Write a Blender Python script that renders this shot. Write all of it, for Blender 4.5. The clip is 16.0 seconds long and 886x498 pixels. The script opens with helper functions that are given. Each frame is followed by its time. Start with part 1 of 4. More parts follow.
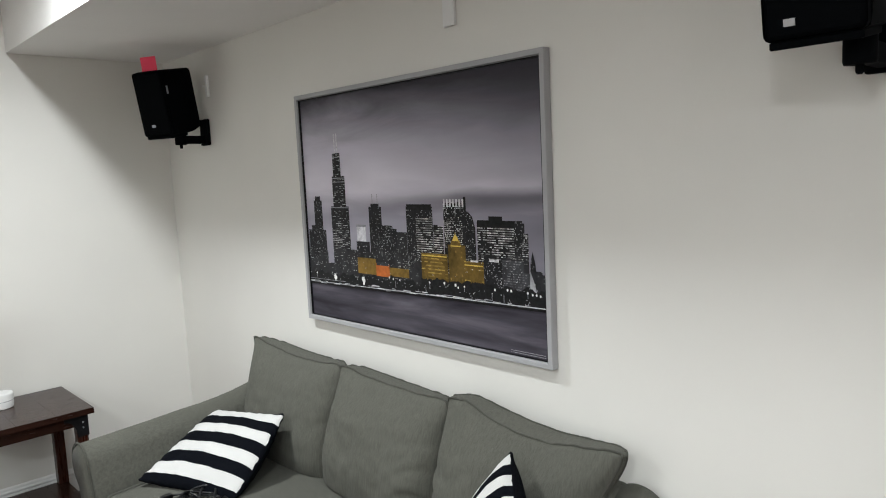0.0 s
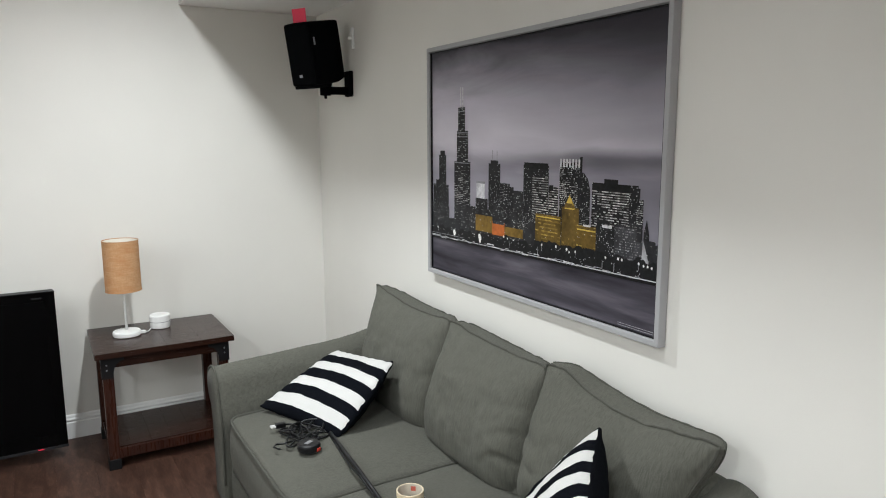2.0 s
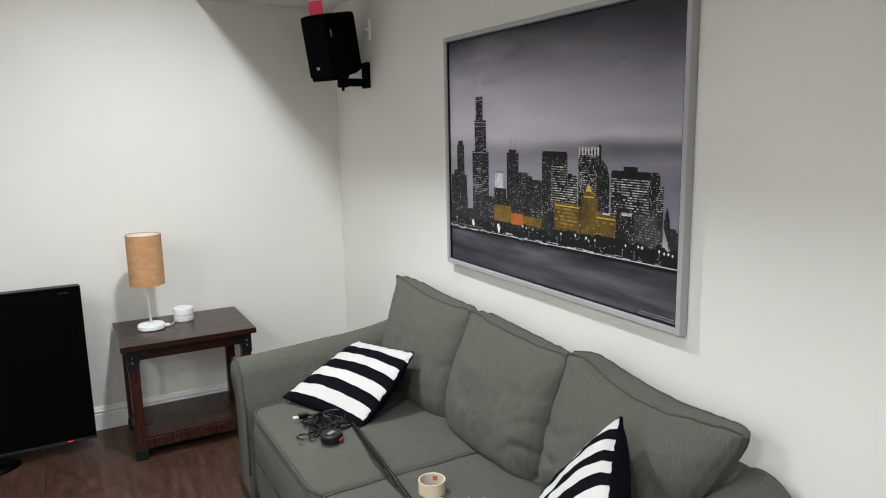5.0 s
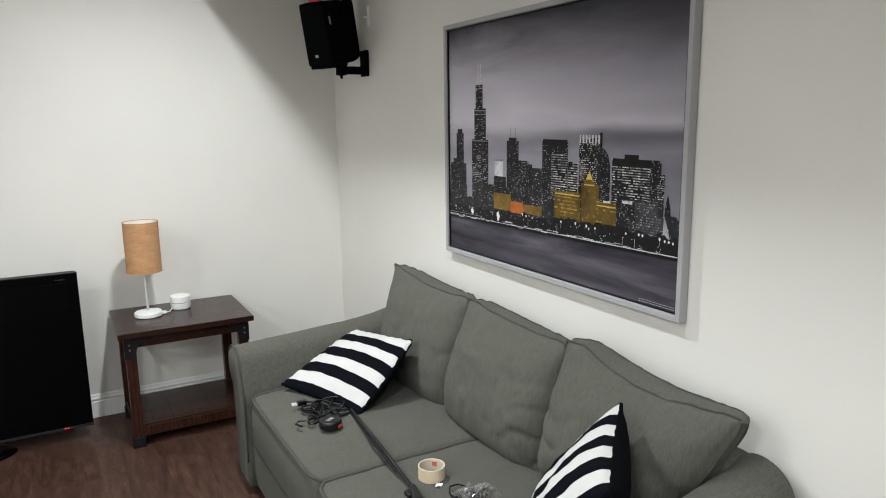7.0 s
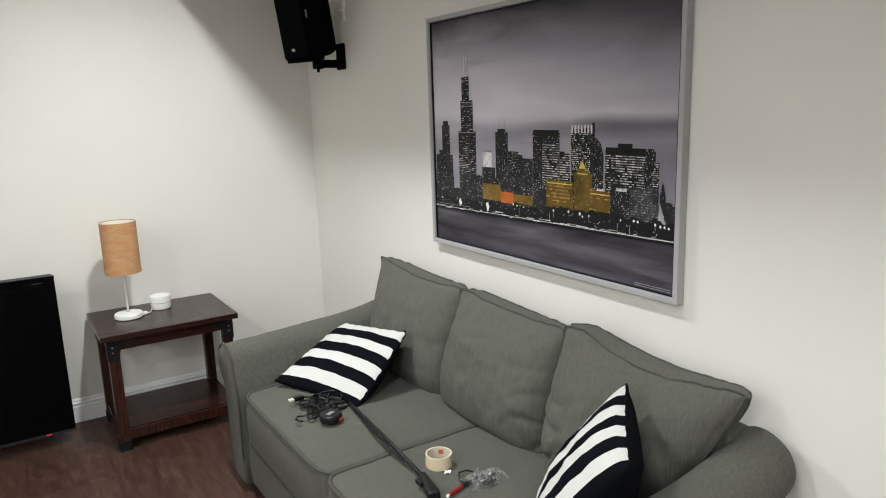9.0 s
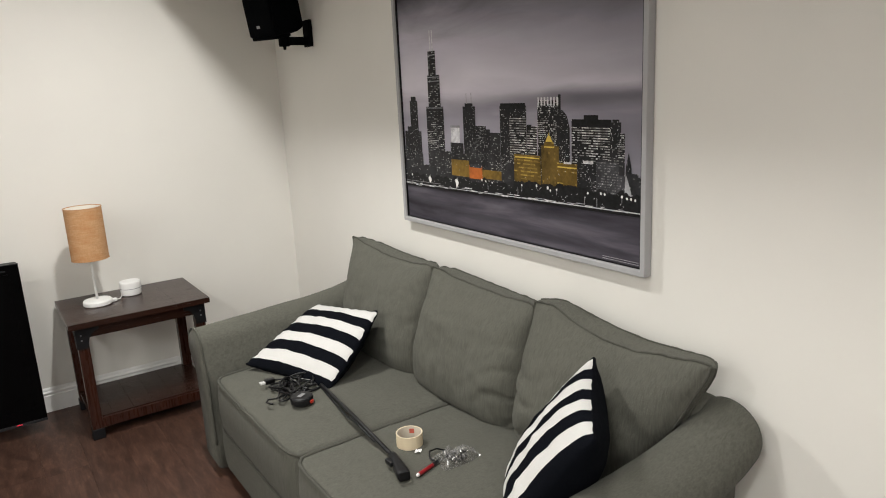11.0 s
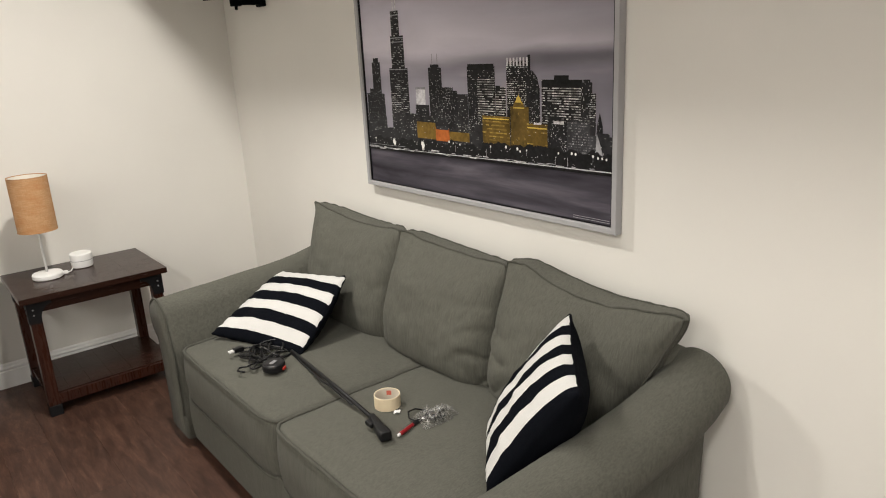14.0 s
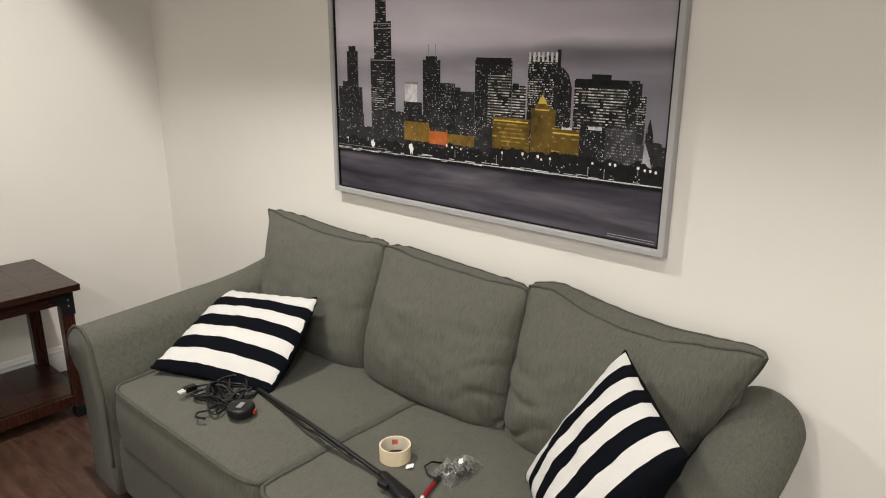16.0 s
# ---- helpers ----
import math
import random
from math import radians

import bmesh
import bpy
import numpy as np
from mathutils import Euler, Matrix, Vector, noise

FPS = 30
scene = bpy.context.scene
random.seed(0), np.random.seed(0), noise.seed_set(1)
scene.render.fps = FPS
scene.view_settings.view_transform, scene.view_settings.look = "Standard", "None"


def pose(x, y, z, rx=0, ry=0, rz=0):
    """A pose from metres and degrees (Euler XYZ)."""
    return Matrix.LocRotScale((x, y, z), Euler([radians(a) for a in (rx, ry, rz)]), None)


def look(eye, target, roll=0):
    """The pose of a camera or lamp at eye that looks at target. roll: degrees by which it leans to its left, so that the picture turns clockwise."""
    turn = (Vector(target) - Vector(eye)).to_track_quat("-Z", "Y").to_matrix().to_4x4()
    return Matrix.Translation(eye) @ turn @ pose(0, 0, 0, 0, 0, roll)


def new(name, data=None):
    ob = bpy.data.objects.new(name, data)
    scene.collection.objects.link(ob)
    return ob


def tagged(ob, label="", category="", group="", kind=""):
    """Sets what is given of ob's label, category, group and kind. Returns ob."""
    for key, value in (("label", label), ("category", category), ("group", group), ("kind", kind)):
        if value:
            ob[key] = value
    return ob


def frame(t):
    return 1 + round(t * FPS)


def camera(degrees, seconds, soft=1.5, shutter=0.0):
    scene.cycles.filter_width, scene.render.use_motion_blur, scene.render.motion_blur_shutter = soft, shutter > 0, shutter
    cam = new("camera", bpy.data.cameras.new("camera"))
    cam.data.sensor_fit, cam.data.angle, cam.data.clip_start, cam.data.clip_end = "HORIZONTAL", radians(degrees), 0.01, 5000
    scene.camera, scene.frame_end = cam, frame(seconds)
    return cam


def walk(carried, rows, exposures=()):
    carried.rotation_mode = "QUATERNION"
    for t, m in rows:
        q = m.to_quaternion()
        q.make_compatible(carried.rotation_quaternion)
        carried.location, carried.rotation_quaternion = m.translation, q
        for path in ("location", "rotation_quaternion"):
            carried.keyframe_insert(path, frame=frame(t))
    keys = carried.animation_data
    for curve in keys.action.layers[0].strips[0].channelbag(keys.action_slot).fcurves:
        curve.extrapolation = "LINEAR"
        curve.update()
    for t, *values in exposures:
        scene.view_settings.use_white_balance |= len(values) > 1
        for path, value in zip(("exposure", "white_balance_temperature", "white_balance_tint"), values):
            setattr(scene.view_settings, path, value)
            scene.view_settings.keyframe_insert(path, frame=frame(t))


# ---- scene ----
cam = camera(65.0, 16.0, soft=1.05)
PATH = [
    (0, (-1.741, -4.007, 1.684), (-0.369, -2.569, 1.458), -2.7),
    (0.5, (-1.707, -3.973, 1.693), (-0.373, -2.507, 1.421), -2.4),
    (1, (-1.619, -4.032, 1.68), (-0.434, -2.449, 1.385), 0.4),
    (1.5, (-1.577, -4.072, 1.659), (-0.554, -2.384, 1.335), 0.4),
    (2, (-1.57, -4.071, 1.659), (-0.573, -2.367, 1.337), -0.2),
    (2.5, (-1.555, -4.073, 1.662), (-0.568, -2.361, 1.353), -0.7),
    (3, (-1.565, -4.068, 1.662), (-0.641, -2.327, 1.325), -1.2),
    (3.5, (-1.56, -4.068, 1.657), (-0.636, -2.329, 1.308), -0.7),
    (4, (-1.568, -4.07, 1.659), (-0.635, -2.335, 1.312), -0.8),
    (6.5, (-1.562, -4.073, 1.651), (-0.613, -2.348, 1.299), -1.4),
    (7, (-1.588, -4.066, 1.643), (-0.631, -2.35, 1.272), -0.8),
    (7.5, (-1.643, -4.031, 1.632), (-0.594, -2.371, 1.253), -2.0),
    (8, (-1.725, -4.0, 1.653), (-0.662, -2.36, 1.229), -2.5),
    (8.5, (-1.731, -4.011, 1.657), (-0.668, -2.364, 1.258), -1.8),
    (10.8, (-1.665, -4.028, 1.647), (-0.608, -2.39, 1.201), -2.5),
    (11, (-1.658, -4.027, 1.636), (-0.571, -2.412, 1.178), -2.9),
    (11.5, (-1.655, -4.025, 1.637), (-0.541, -2.433, 1.163), -1.9),
    (12, (-1.648, -4.017, 1.633), (-0.516, -2.447, 1.132), -1.9),
    (12.5, (-1.651, -4.017, 1.636), (-0.551, -2.427, 1.123), -2.4),
    (13, (-1.659, -4.009, 1.639), (-0.553, -2.425, 1.123), -1.7),
    (13.5, (-1.669, -4.0, 1.621), (-0.542, -2.429, 1.107), -2.3),
    (14, (-1.739, -3.976, 1.631), (-0.544, -2.474, 1.07), -3.0),
    (14.5, (-1.773, -3.917, 1.63), (-0.574, -2.425, 1.048), -2.8),
    (15, (-1.68, -3.767, 1.629), (-0.498, -2.247, 1.089), -2.0),
    (15.5, (-1.658, -3.625, 1.605), (-0.437, -2.143, 1.047), 1.1),
    (16, (-1.792, -3.45, 1.6), (-0.358, -2.175, 1.036), 0.2),
]
EXPOSURES = [(0.0, -0.165, 5690, 5), (4.0, -0.145, 5690, 5), (7.0, -0.135, 5720, 5), (7.5, -0.130, 5860, 6), (8.5, -0.130, 5880, 5), (11.0, -0.180, 6150, 8), (12.0, -0.195, 6400, 9), (16.0, -0.180, 6420, 9)]
walk(cam, [(t, look(eye, target, roll)) for t, eye, target, roll in PATH], EXPOSURES)

# ---- light ----
SOFFIT_X, SOFFIT_Z, CEIL_Z = -0.80, 2.38, 2.70
WALL_Y, WEST_X, SOUTH_Y = 0.14, -5.4, -7.6
# First, second and fifth follow from cast shadows; the rest are added, unseen fill.
UNSEEN_DOWNLIGHTS = [(-1.02, -1.3), (-1.02, -2.9), (-1.02, -4.6), (-1.02, -6.3), (-3.0, -2.55), (-3.0, -4.3), (-3.0, -6.0), (-4.8, -2.55), (-4.8, -4.3)]
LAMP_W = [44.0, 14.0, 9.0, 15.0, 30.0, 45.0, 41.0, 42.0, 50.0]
world = bpy.data.worlds.new("world")
scene.world = world
world.use_nodes = True
world.node_tree.nodes["Background"].inputs[0].default_value = (0.5, 0.5, 0.5, 1)
world.node_tree.nodes["Background"].inputs[1].default_value = 0.02
for (lx, ly), watts in zip(UNSEEN_DOWNLIGHTS, LAMP_W):
    data = bpy.data.lights.new("unseen_downlight_lamp", "AREA")
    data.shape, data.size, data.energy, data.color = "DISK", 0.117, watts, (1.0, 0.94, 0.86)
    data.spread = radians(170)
    lamp = new("unseen_downlight_lamp", data)
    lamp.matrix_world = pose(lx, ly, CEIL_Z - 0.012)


# ---- materials ----
class Mat:
    """A small builder of node materials."""

    def __init__(self, name, color=(0.8, 0.8, 0.8), rough=0.6, metal=0.0, spec=0.5):
        self.m = bpy.data.materials.new(name)
        self.m.use_nodes = True
        self.t = self.m.node_tree
        self.b = self.t.nodes["Principled BSDF"]
        self.b.inputs["Base Color"].default_value = (*color, 1)
        self.b.inputs["Roughness"].default_value = rough
        self.b.inputs["Metallic"].default_value = metal
        self.b.inputs["Specular IOR Level"].default_value = spec

    def add(self, kind, **inputs):
        n = self.t.nodes.new(kind)
        for k, v in inputs.items():
            n.inputs[k.replace("_", " ")].default_value = v
        return n

    def link(self, a, b):
        self.t.links.new(a, b)

    def coords(self, which="Object", scale=(1, 1, 1), turn=(0, 0, 0)):
        c = self.add("ShaderNodeTexCoord")
        m = self.add("ShaderNodeMapping", Scale=scale, Rotation=turn)
        self.link(c.outputs[which], m.inputs["Vector"])
        return m.outputs["Vector"]

    def noise(self, scale, detail=4.0, rough=0.55, coords=None, distort=0.0):
        n = self.add("ShaderNodeTexNoise", Scale=scale, Detail=detail, Roughness=rough, Distortion=distort)
        if coords is not None:
            self.link(coords, n.inputs["Vector"])
        return n.outputs["Fac"]

    def ramp(self, fac, stops):
        r = self.add("ShaderNodeValToRGB")
        e = r.color_ramp.elements
        while len(e) < len(stops):
            e.new(0.5)
        for s, (p, c) in zip(e, stops):
            s.position = p
            s.color = (*c, 1) if len(c) == 3 else c
        self.link(fac, r.inputs["Fac"])
        return r.outputs["Color"]

    def mix(self, fac, a, b, kind="MIX"):
        n = self.add("ShaderNodeMix")
        n.data_type, n.blend_type = "RGBA", kind
        for v, i in ((fac, 0), (a, 6), (b, 7)):
            if isinstance(v, (int, float)):
                n.inputs[i].default_value = v
            elif isinstance(v, tuple):
                n.inputs[i].default_value = (*v, 1)
            else:
                self.link(v, n.inputs[i])
        return n.outputs[2]

    def math(self, op, a, b=0.0, c=0.0):
        n = self.add("ShaderNodeMath")
        n.operation = op
        for i, v in enumerate((a, b, c)):
            if isinstance(v, (int, float)):
                n.inputs[i].default_value = v
            else:
                self.link(v, n.inputs[i])
        return n.outputs[0]

    def color(self, c):
        self.link(c, self.b.inputs["Base Color"])
        return self

    def rough(self, r):
        self.link(r, self.b.inputs["Roughness"])
        return self

    def bump(self, height, strength=0.3, dist=0.002):
        n = self.add("ShaderNodeBump", Strength=strength, Distance=dist)
        self.link(height, n.inputs["Height"])
        self.link(n.outputs["Normal"], self.b.inputs["Normal"])
        return self


def paint(name, base, rough=0.65, var=0.03):
    m = Mat(name, base, rough, spec=0.35)
    c = m.coords()
    big = m.noise(1.1, 3, coords=c)
    lo, hi = tuple(v * (1 - var) for v in base), tuple(min(1, v * (1 + var)) for v in base)
    m.color(m.ramp(big, [(0.3, lo), (0.7, hi)]))
    m.bump(m.noise(260, 3, coords=c), 0.12, 0.0015)
    return m.m


def fabric(name, dark, light, scale=1.0):
    """Slubbed tweed: long uneven threads both darker and lighter than the ground."""
    m = Mat(name, dark, 0.95, spec=0.06)
    m.b.inputs["Sheen Weight"].default_value = 0.05
    c = m.coords("Object", (scale, scale, scale))
    fine = m.noise(480, 3, 0.8, c)
    slub = m.noise(60, 3, 0.6, m.coords("Object", (1.4, 4.6, 0.22)))
    thread = m.noise(60, 2, 0.6, m.coords("Object", (2.0, 6.5, 0.40)))
    blotch = m.noise(4.0, 4, 0.6, c)
    col = m.ramp(fine, [(0.25, dark), (0.75, light)])
    streak = m.ramp(slub, [(0.46, (0, 0, 0)), (0.60, (1, 1, 1))])
    pale = m.ramp(thread, [(0.52, (0, 0, 0)), (0.68, (1, 1, 1))])
    col = m.mix(m.math("MULTIPLY", streak, 0.29), col, tuple(v * 0.50 for v in dark))
    col = m.mix(m.math("MULTIPLY", pale, 0.20), col, tuple(v * 1.32 for v in light))
    col = m.mix(m.math("MULTIPLY", blotch, 0.24), col, tuple(v * 1.12 for v in light))
    m.color(col)
    m.bump(m.math("ADD", fine, m.math("MULTIPLY", slub, 1.1)), 0.45, 0.0024)
    return m.m


def wood(name, dark, mid, light, axis="x", rough=0.4, scale=1.0):
    m = Mat(name, mid, rough, spec=0.36)
    s = {"x": (1.2, 14, 14), "y": (14, 1.2, 14), "z": (14, 14, 1.2)}[axis]
    c = m.coords("Object", tuple(v * scale for v in s))
    g = m.noise(2.2, 6, 0.62, c, 0.6)
    fine = m.noise(9.0, 4, 0.6, c)
    col = m.ramp(g, [(0.28, dark), (0.5, mid), (0.75, light)])
    col = m.mix(m.math("MULTIPLY", fine, 0.4), col, dark)
    m.color(col)
    m.rough(m.math("MULTIPLY_ADD", fine, 0.25, rough - 0.12))
    m.bump(fine, 0.15, 0.001)
    return m.m


WALL = paint("wall_paint", (0.745, 0.73, 0.688))
CEIL = paint("ceiling_paint", (0.85, 0.84, 0.82), 0.8)
TRIM = paint("trim_paint", (0.84, 0.84, 0.83), 0.35, 0.02)
FABRIC = fabric("sofa_fabric", (0.058, 0.058, 0.049), (0.131, 0.130, 0.110))
# Darker than the sofa cloth: the welt's shadow line is in this colour.
PIPING_SHADED = fabric("piping_fabric_shaded", (0.050, 0.050, 0.042), (0.094, 0.093, 0.079))
TABLE = wood("table_wood", (0.016, 0.0063, 0.0043), (0.025, 0.0102, 0.0068), (0.036, 0.0150, 0.0098), "x", 0.24)
TABLE_LEG = wood("table_leg_wood", (0.017, 0.0050, 0.0030), (0.031, 0.0095, 0.0053), (0.048, 0.0160, 0.0088), "z", 0.28)
IRON = Mat("black_iron", (0.006, 0.006, 0.007), 0.5, 0.0, 0.25).m
GRILLE = Mat("grille_cloth", (0.0022, 0.0027, 0.0035), 0.7, 0.0, 0.03).m
LEGWOOD = Mat("leg_wood", (0.02, 0.012, 0.008), 0.5).m
BLACK = Mat("black_plastic", (0.007, 0.007, 0.008), 0.45, spec=0.3).m
CORDBLACK = Mat("cord_rubber", (0.004, 0.004, 0.005), 0.3, spec=0.4).m
GLOSS = Mat("gloss_black", (0.001, 0.001, 0.0012), 0.25, spec=0.08).m
SCREEN = Mat("screen", (0.0008, 0.0008, 0.001), 0.3, spec=0.08).m
WHITEP = Mat("white_plastic", (0.78, 0.78, 0.77), 0.35).m
DARKTRIM = Mat("dark_trim", (0.016, 0.016, 0.018), 0.3, spec=0.3).m
CLEARTRIM = Mat("grey_trim", (0.22, 0.22, 0.23), 0.3).m
BADGE = Mat("badge_silver", (0.5, 0.5, 0.51), 0.35).m
REDP = Mat("red_plastic", (0.22, 0.006, 0.010), 0.3).m
BUTTON = Mat("orange_red_plastic", (0.48, 0.035, 0.018), 0.4).m
TAPE = Mat("masking_tape", (0.70, 0.59, 0.41), 0.6).m
CARD = Mat("card_core", (0.62, 0.56, 0.46), 0.8).m
CORELABEL = Mat("core_label", (0.55, 0.12, 0.08), 0.7).m
PINK = Mat("pink_paper", (0.88, 0.07, 0.14), 0.8).m
STEEL = Mat("steel", (0.45, 0.45, 0.46), 0.3, 1.0).m
FRAME = Mat("silver_frame", (0.40, 0.40, 0.41), 0.55, 0.1, 0.3).m


def glow(name, color, strength):
    m = Mat(name, color)
    m.b.inputs["Emission Color"].default_value = (*color, 1)
    m.b.inputs["Emission Strength"].default_value = strength
    return m.m


LED = glow("red_led", (1.0, 0.02, 0.05), 0.6)
LENS = glow("lamp_lens", (1.0, 0.93, 0.84), 6.0)


def floor_material():
    m = Mat("vinyl_planks", (0.07, 0.035, 0.025), 0.42)
    info = m.add("ShaderNodeObjectInfo")
    tex = m.add("ShaderNodeTexCoord")
    mp = m.add("ShaderNodeMapping", Scale=(9.0, 1.6, 1))
    shift = m.add("ShaderNodeVectorMath")
    shift.operation = "ADD"
    comb = m.add("ShaderNodeCombineXYZ")
    m.link(m.math("MULTIPLY", info.outputs["Random"], 37.0), comb.inputs[0])
    m.link(m.math("MULTIPLY", info.outputs["Random"], 11.0), comb.inputs[1])
    m.link(tex.outputs["Object"], mp.inputs["Vector"])
    m.link(mp.outputs["Vector"], shift.inputs[0])
    m.link(comb.outputs[0], shift.inputs[1])
    v = shift.outputs[0]
    g = m.noise(3.2, 9, 0.74, v, 0.35)
    fine = m.noise(16, 6, 0.75, v, 0.2)
    col = m.ramp(g, [(0.30, (0.022, 0.0106, 0.0076)), (0.46, (0.048, 0.0225, 0.0150)), (0.58, (0.085, 0.042, 0.028)), (0.74, (0.165, 0.092, 0.062))])
    col = m.mix(m.math("MULTIPLY", fine, 0.42), col, (0.038, 0.017, 0.012))
    tone = m.math("MULTIPLY_ADD", info.outputs["Random"], 0.16, 0.90)
    hsv = m.add("ShaderNodeHueSaturation")
    m.link(tone, hsv.inputs["Value"])
    m.link(col, hsv.inputs["Color"])
    m.color(hsv.outputs[0])
    m.rough(m.math("MULTIPLY_ADD", fine, 0.25, 0.33))
    m.bump(fine, 0.2, 0.001)
    return m.m


FLOOR = floor_material()
UNDER = Mat("subfloor", (0.02, 0.012, 0.009), 0.8).m


def stripe_material():
    m = Mat("striped_cotton", (0.8, 0.8, 0.8), 0.95, spec=0.04)
    uv = m.add("ShaderNodeTexCoord")
    sep = m.add("ShaderNodeSeparateXYZ")
    m.link(uv.outputs["UV"], sep.inputs[0])
    wob = m.noise(160, 2, coords=uv.outputs["Object"])
    v = m.math("ADD", sep.outputs[1], m.math("MULTIPLY", m.math("SUBTRACT", wob, 0.5), 0.003))
    # nine bands, black first and last
    band = m.math("GREATER_THAN", m.math("FRACT", m.math("MULTIPLY_ADD", v, 3.85, 0.22)), 0.5)
    front = m.math("GREATER_THAN", sep.outputs[0], 0.93)
    fine = m.noise(500, 2, 0.6, uv.outputs["Object"])
    white = m.ramp(fine, [(0.3, (0.53, 0.525, 0.51)), (0.7, (0.62, 0.615, 0.60))])
    black = m.ramp(fine, [(0.3, (0.0022, 0.0026, 0.004)), (0.7, (0.006, 0.007, 0.010))])
    m.color(m.mix(m.math("MULTIPLY", band, front), black, white))
    m.bump(m.math("ADD", fine, m.noise(14, 3, coords=uv.outputs["Object"])), 0.35, 0.003)
    return m.m


STRIPE = stripe_material()


def shade_material():
    m = Mat("burlap", (0.52, 0.26, 0.09), 0.85, spec=0.2)
    c = m.coords("Object", (1, 1, 1))
    weft = m.noise(30, 5, 0.7, m.coords("Object", (1, 1, 14)))
    warp = m.noise(30, 4, 0.7, m.coords("Object", (14, 14, 1)))
    big = m.ramp(m.noise(10, 5, 0.7, m.coords("Object", (1, 1, 2.6))), [(0.42, (0, 0, 0)), (0.62, (1, 1, 1))])
    s = m.math("ADD", m.math("MULTIPLY", weft, 0.6), m.math("MULTIPLY", warp, 0.4))
    col = m.ramp(s, [(0.3, (0.36, 0.195, 0.088)), (0.5, (0.50, 0.295, 0.15)), (0.7, (0.62, 0.40, 0.225))])
    m.color(m.mix(m.math("MULTIPLY", big, 0.65), col, (0.43, 0.20, 0.078)))
    m.bump(s, 0.4, 0.002)
    m.b.inputs["Transmission Weight"].default_value = 0.0
    return m.m


BURLAP = shade_material()
SHADE_IN = Mat("shade_lining", (0.8, 0.76, 0.68), 0.8).m


def bag_material():
    m = Mat("clear_film", (0.9, 0.9, 0.9), 0.3)
    tr = m.add("ShaderNodeBsdfTransparent")
    white = m.add("ShaderNodeBsdfTranslucent", Color=(0.85, 0.85, 0.85, 1))
    gl = m.add("ShaderNodeBsdfGlossy", Roughness=0.22)
    one, two = m.add("ShaderNodeMixShader", Fac=0.45), m.add("ShaderNodeMixShader", Fac=0.80)
    m.link(white.outputs[0], one.inputs[1])
    m.link(gl.outputs[0], one.inputs[2])
    m.link(one.outputs[0], two.inputs[1])
    m.link(tr.outputs[0], two.inputs[2])
    crease = m.math("MULTIPLY_ADD", m.noise(70, 3, 0.6, m.coords(), 1.5), -0.60, 1.03)
    m.link(m.math("MINIMUM", 0.93, crease), two.inputs[0])
    m.link(two.outputs[0], m.t.nodes["Material Output"].inputs["Surface"])
    return m.m


FILM = bag_material()


# ---- building helpers ----
def part(name, bm, material, parent=None, label="", smooth=False):
    me = bpy.data.meshes.new(name)
    bm.normal_update()
    bm.to_mesh(me)
    bm.free()
    if smooth:
        me.polygons.foreach_set("use_smooth", [True] * len(me.polygons))
    for m in material if isinstance(material, (list, tuple)) else (material,):
        me.materials.append(m)
    ob = new(name, me)
    if parent is not None:
        ob.parent = parent
    if label:
        tagged(ob, label)
    return ob


def thing(name, label, category, m=None, group="", kind=""):
    ob = new(name)
    ob.empty_display_size = 0.1
    if m is not None:
        ob.matrix_basis = m
    return tagged(ob, label, category, group, kind)


def box(bm, x0, x1, y0, y1, z0, z1, bevel=0.0, seg=2):
    r = bmesh.ops.create_cube(bm, size=1.0)
    vs = r["verts"]
    for v in vs:
        v.co = Vector((x0 + (v.co.x + 0.5) * (x1 - x0), y0 + (v.co.y + 0.5) * (y1 - y0), z0 + (v.co.z + 0.5) * (z1 - z0)))
    if bevel:
        es = list({e for v in vs for e in v.link_edges})
        bmesh.ops.bevel(bm, geom=es, offset=bevel, segments=seg, affect="EDGES", profile=0.6)
    return bm


def box_bm(*a, **k):
    return box(bmesh.new(), *a, **k)


def lathe(bm, prof, cx=0.0, cy=0.0, seg=32, close=True):
    """Turns a profile of (radius, z) about a vertical axis."""
    rings = []
    for r, z in prof:
        rings.append([bm.verts.new((cx + r * math.cos(2 * math.pi * i / seg), cy + r * math.sin(2 * math.pi * i / seg), z)) for i in range(seg)])
    for a, b in zip(rings, rings[1:]):
        for i in range(seg):
            j = (i + 1) % seg
            bm.faces.new((a[i], a[j], b[j], b[i]))
    if close:
        bm.faces.new(list(reversed(rings[0])))
        bm.faces.new(rings[-1])
    return bm


def tube(bm, pts, r, sides=8, closed=False):
    """A round tube along points."""
    pts = [Vector(p) for p in pts]
    n = len(pts)
    rings, up = [], None
    for i, p in enumerate(pts):
        a = pts[(i - 1) % n] if closed or i else p
        b = pts[(i + 1) % n] if closed or i < n - 1 else p
        d = (b - a).normalized()
        if up is None:
            up = Vector((0, 0, 1)) if abs(d.z) < 0.9 else Vector((1, 0, 0))
        s = d.cross(up)
        s = s.normalized() if s.length > 1e-6 else Vector((1, 0, 0))
        up = s.cross(d).normalized()
        rad = r[i] if isinstance(r, (list, tuple)) else r
        rings.append([bm.verts.new(p + rad * (math.cos(2 * math.pi * k / sides) * s + math.sin(2 * math.pi * k / sides) * up)) for k in range(sides)])
    for i in range(n if closed else n - 1):
        a, b = rings[i], rings[(i + 1) % n]
        for k in range(sides):
            j = (k + 1) % sides
            bm.faces.new((a[k], a[j], b[j], b[k]))
    if not closed:
        bm.faces.new(list(reversed(rings[0])))
        bm.faces.new(rings[-1])
    return bm


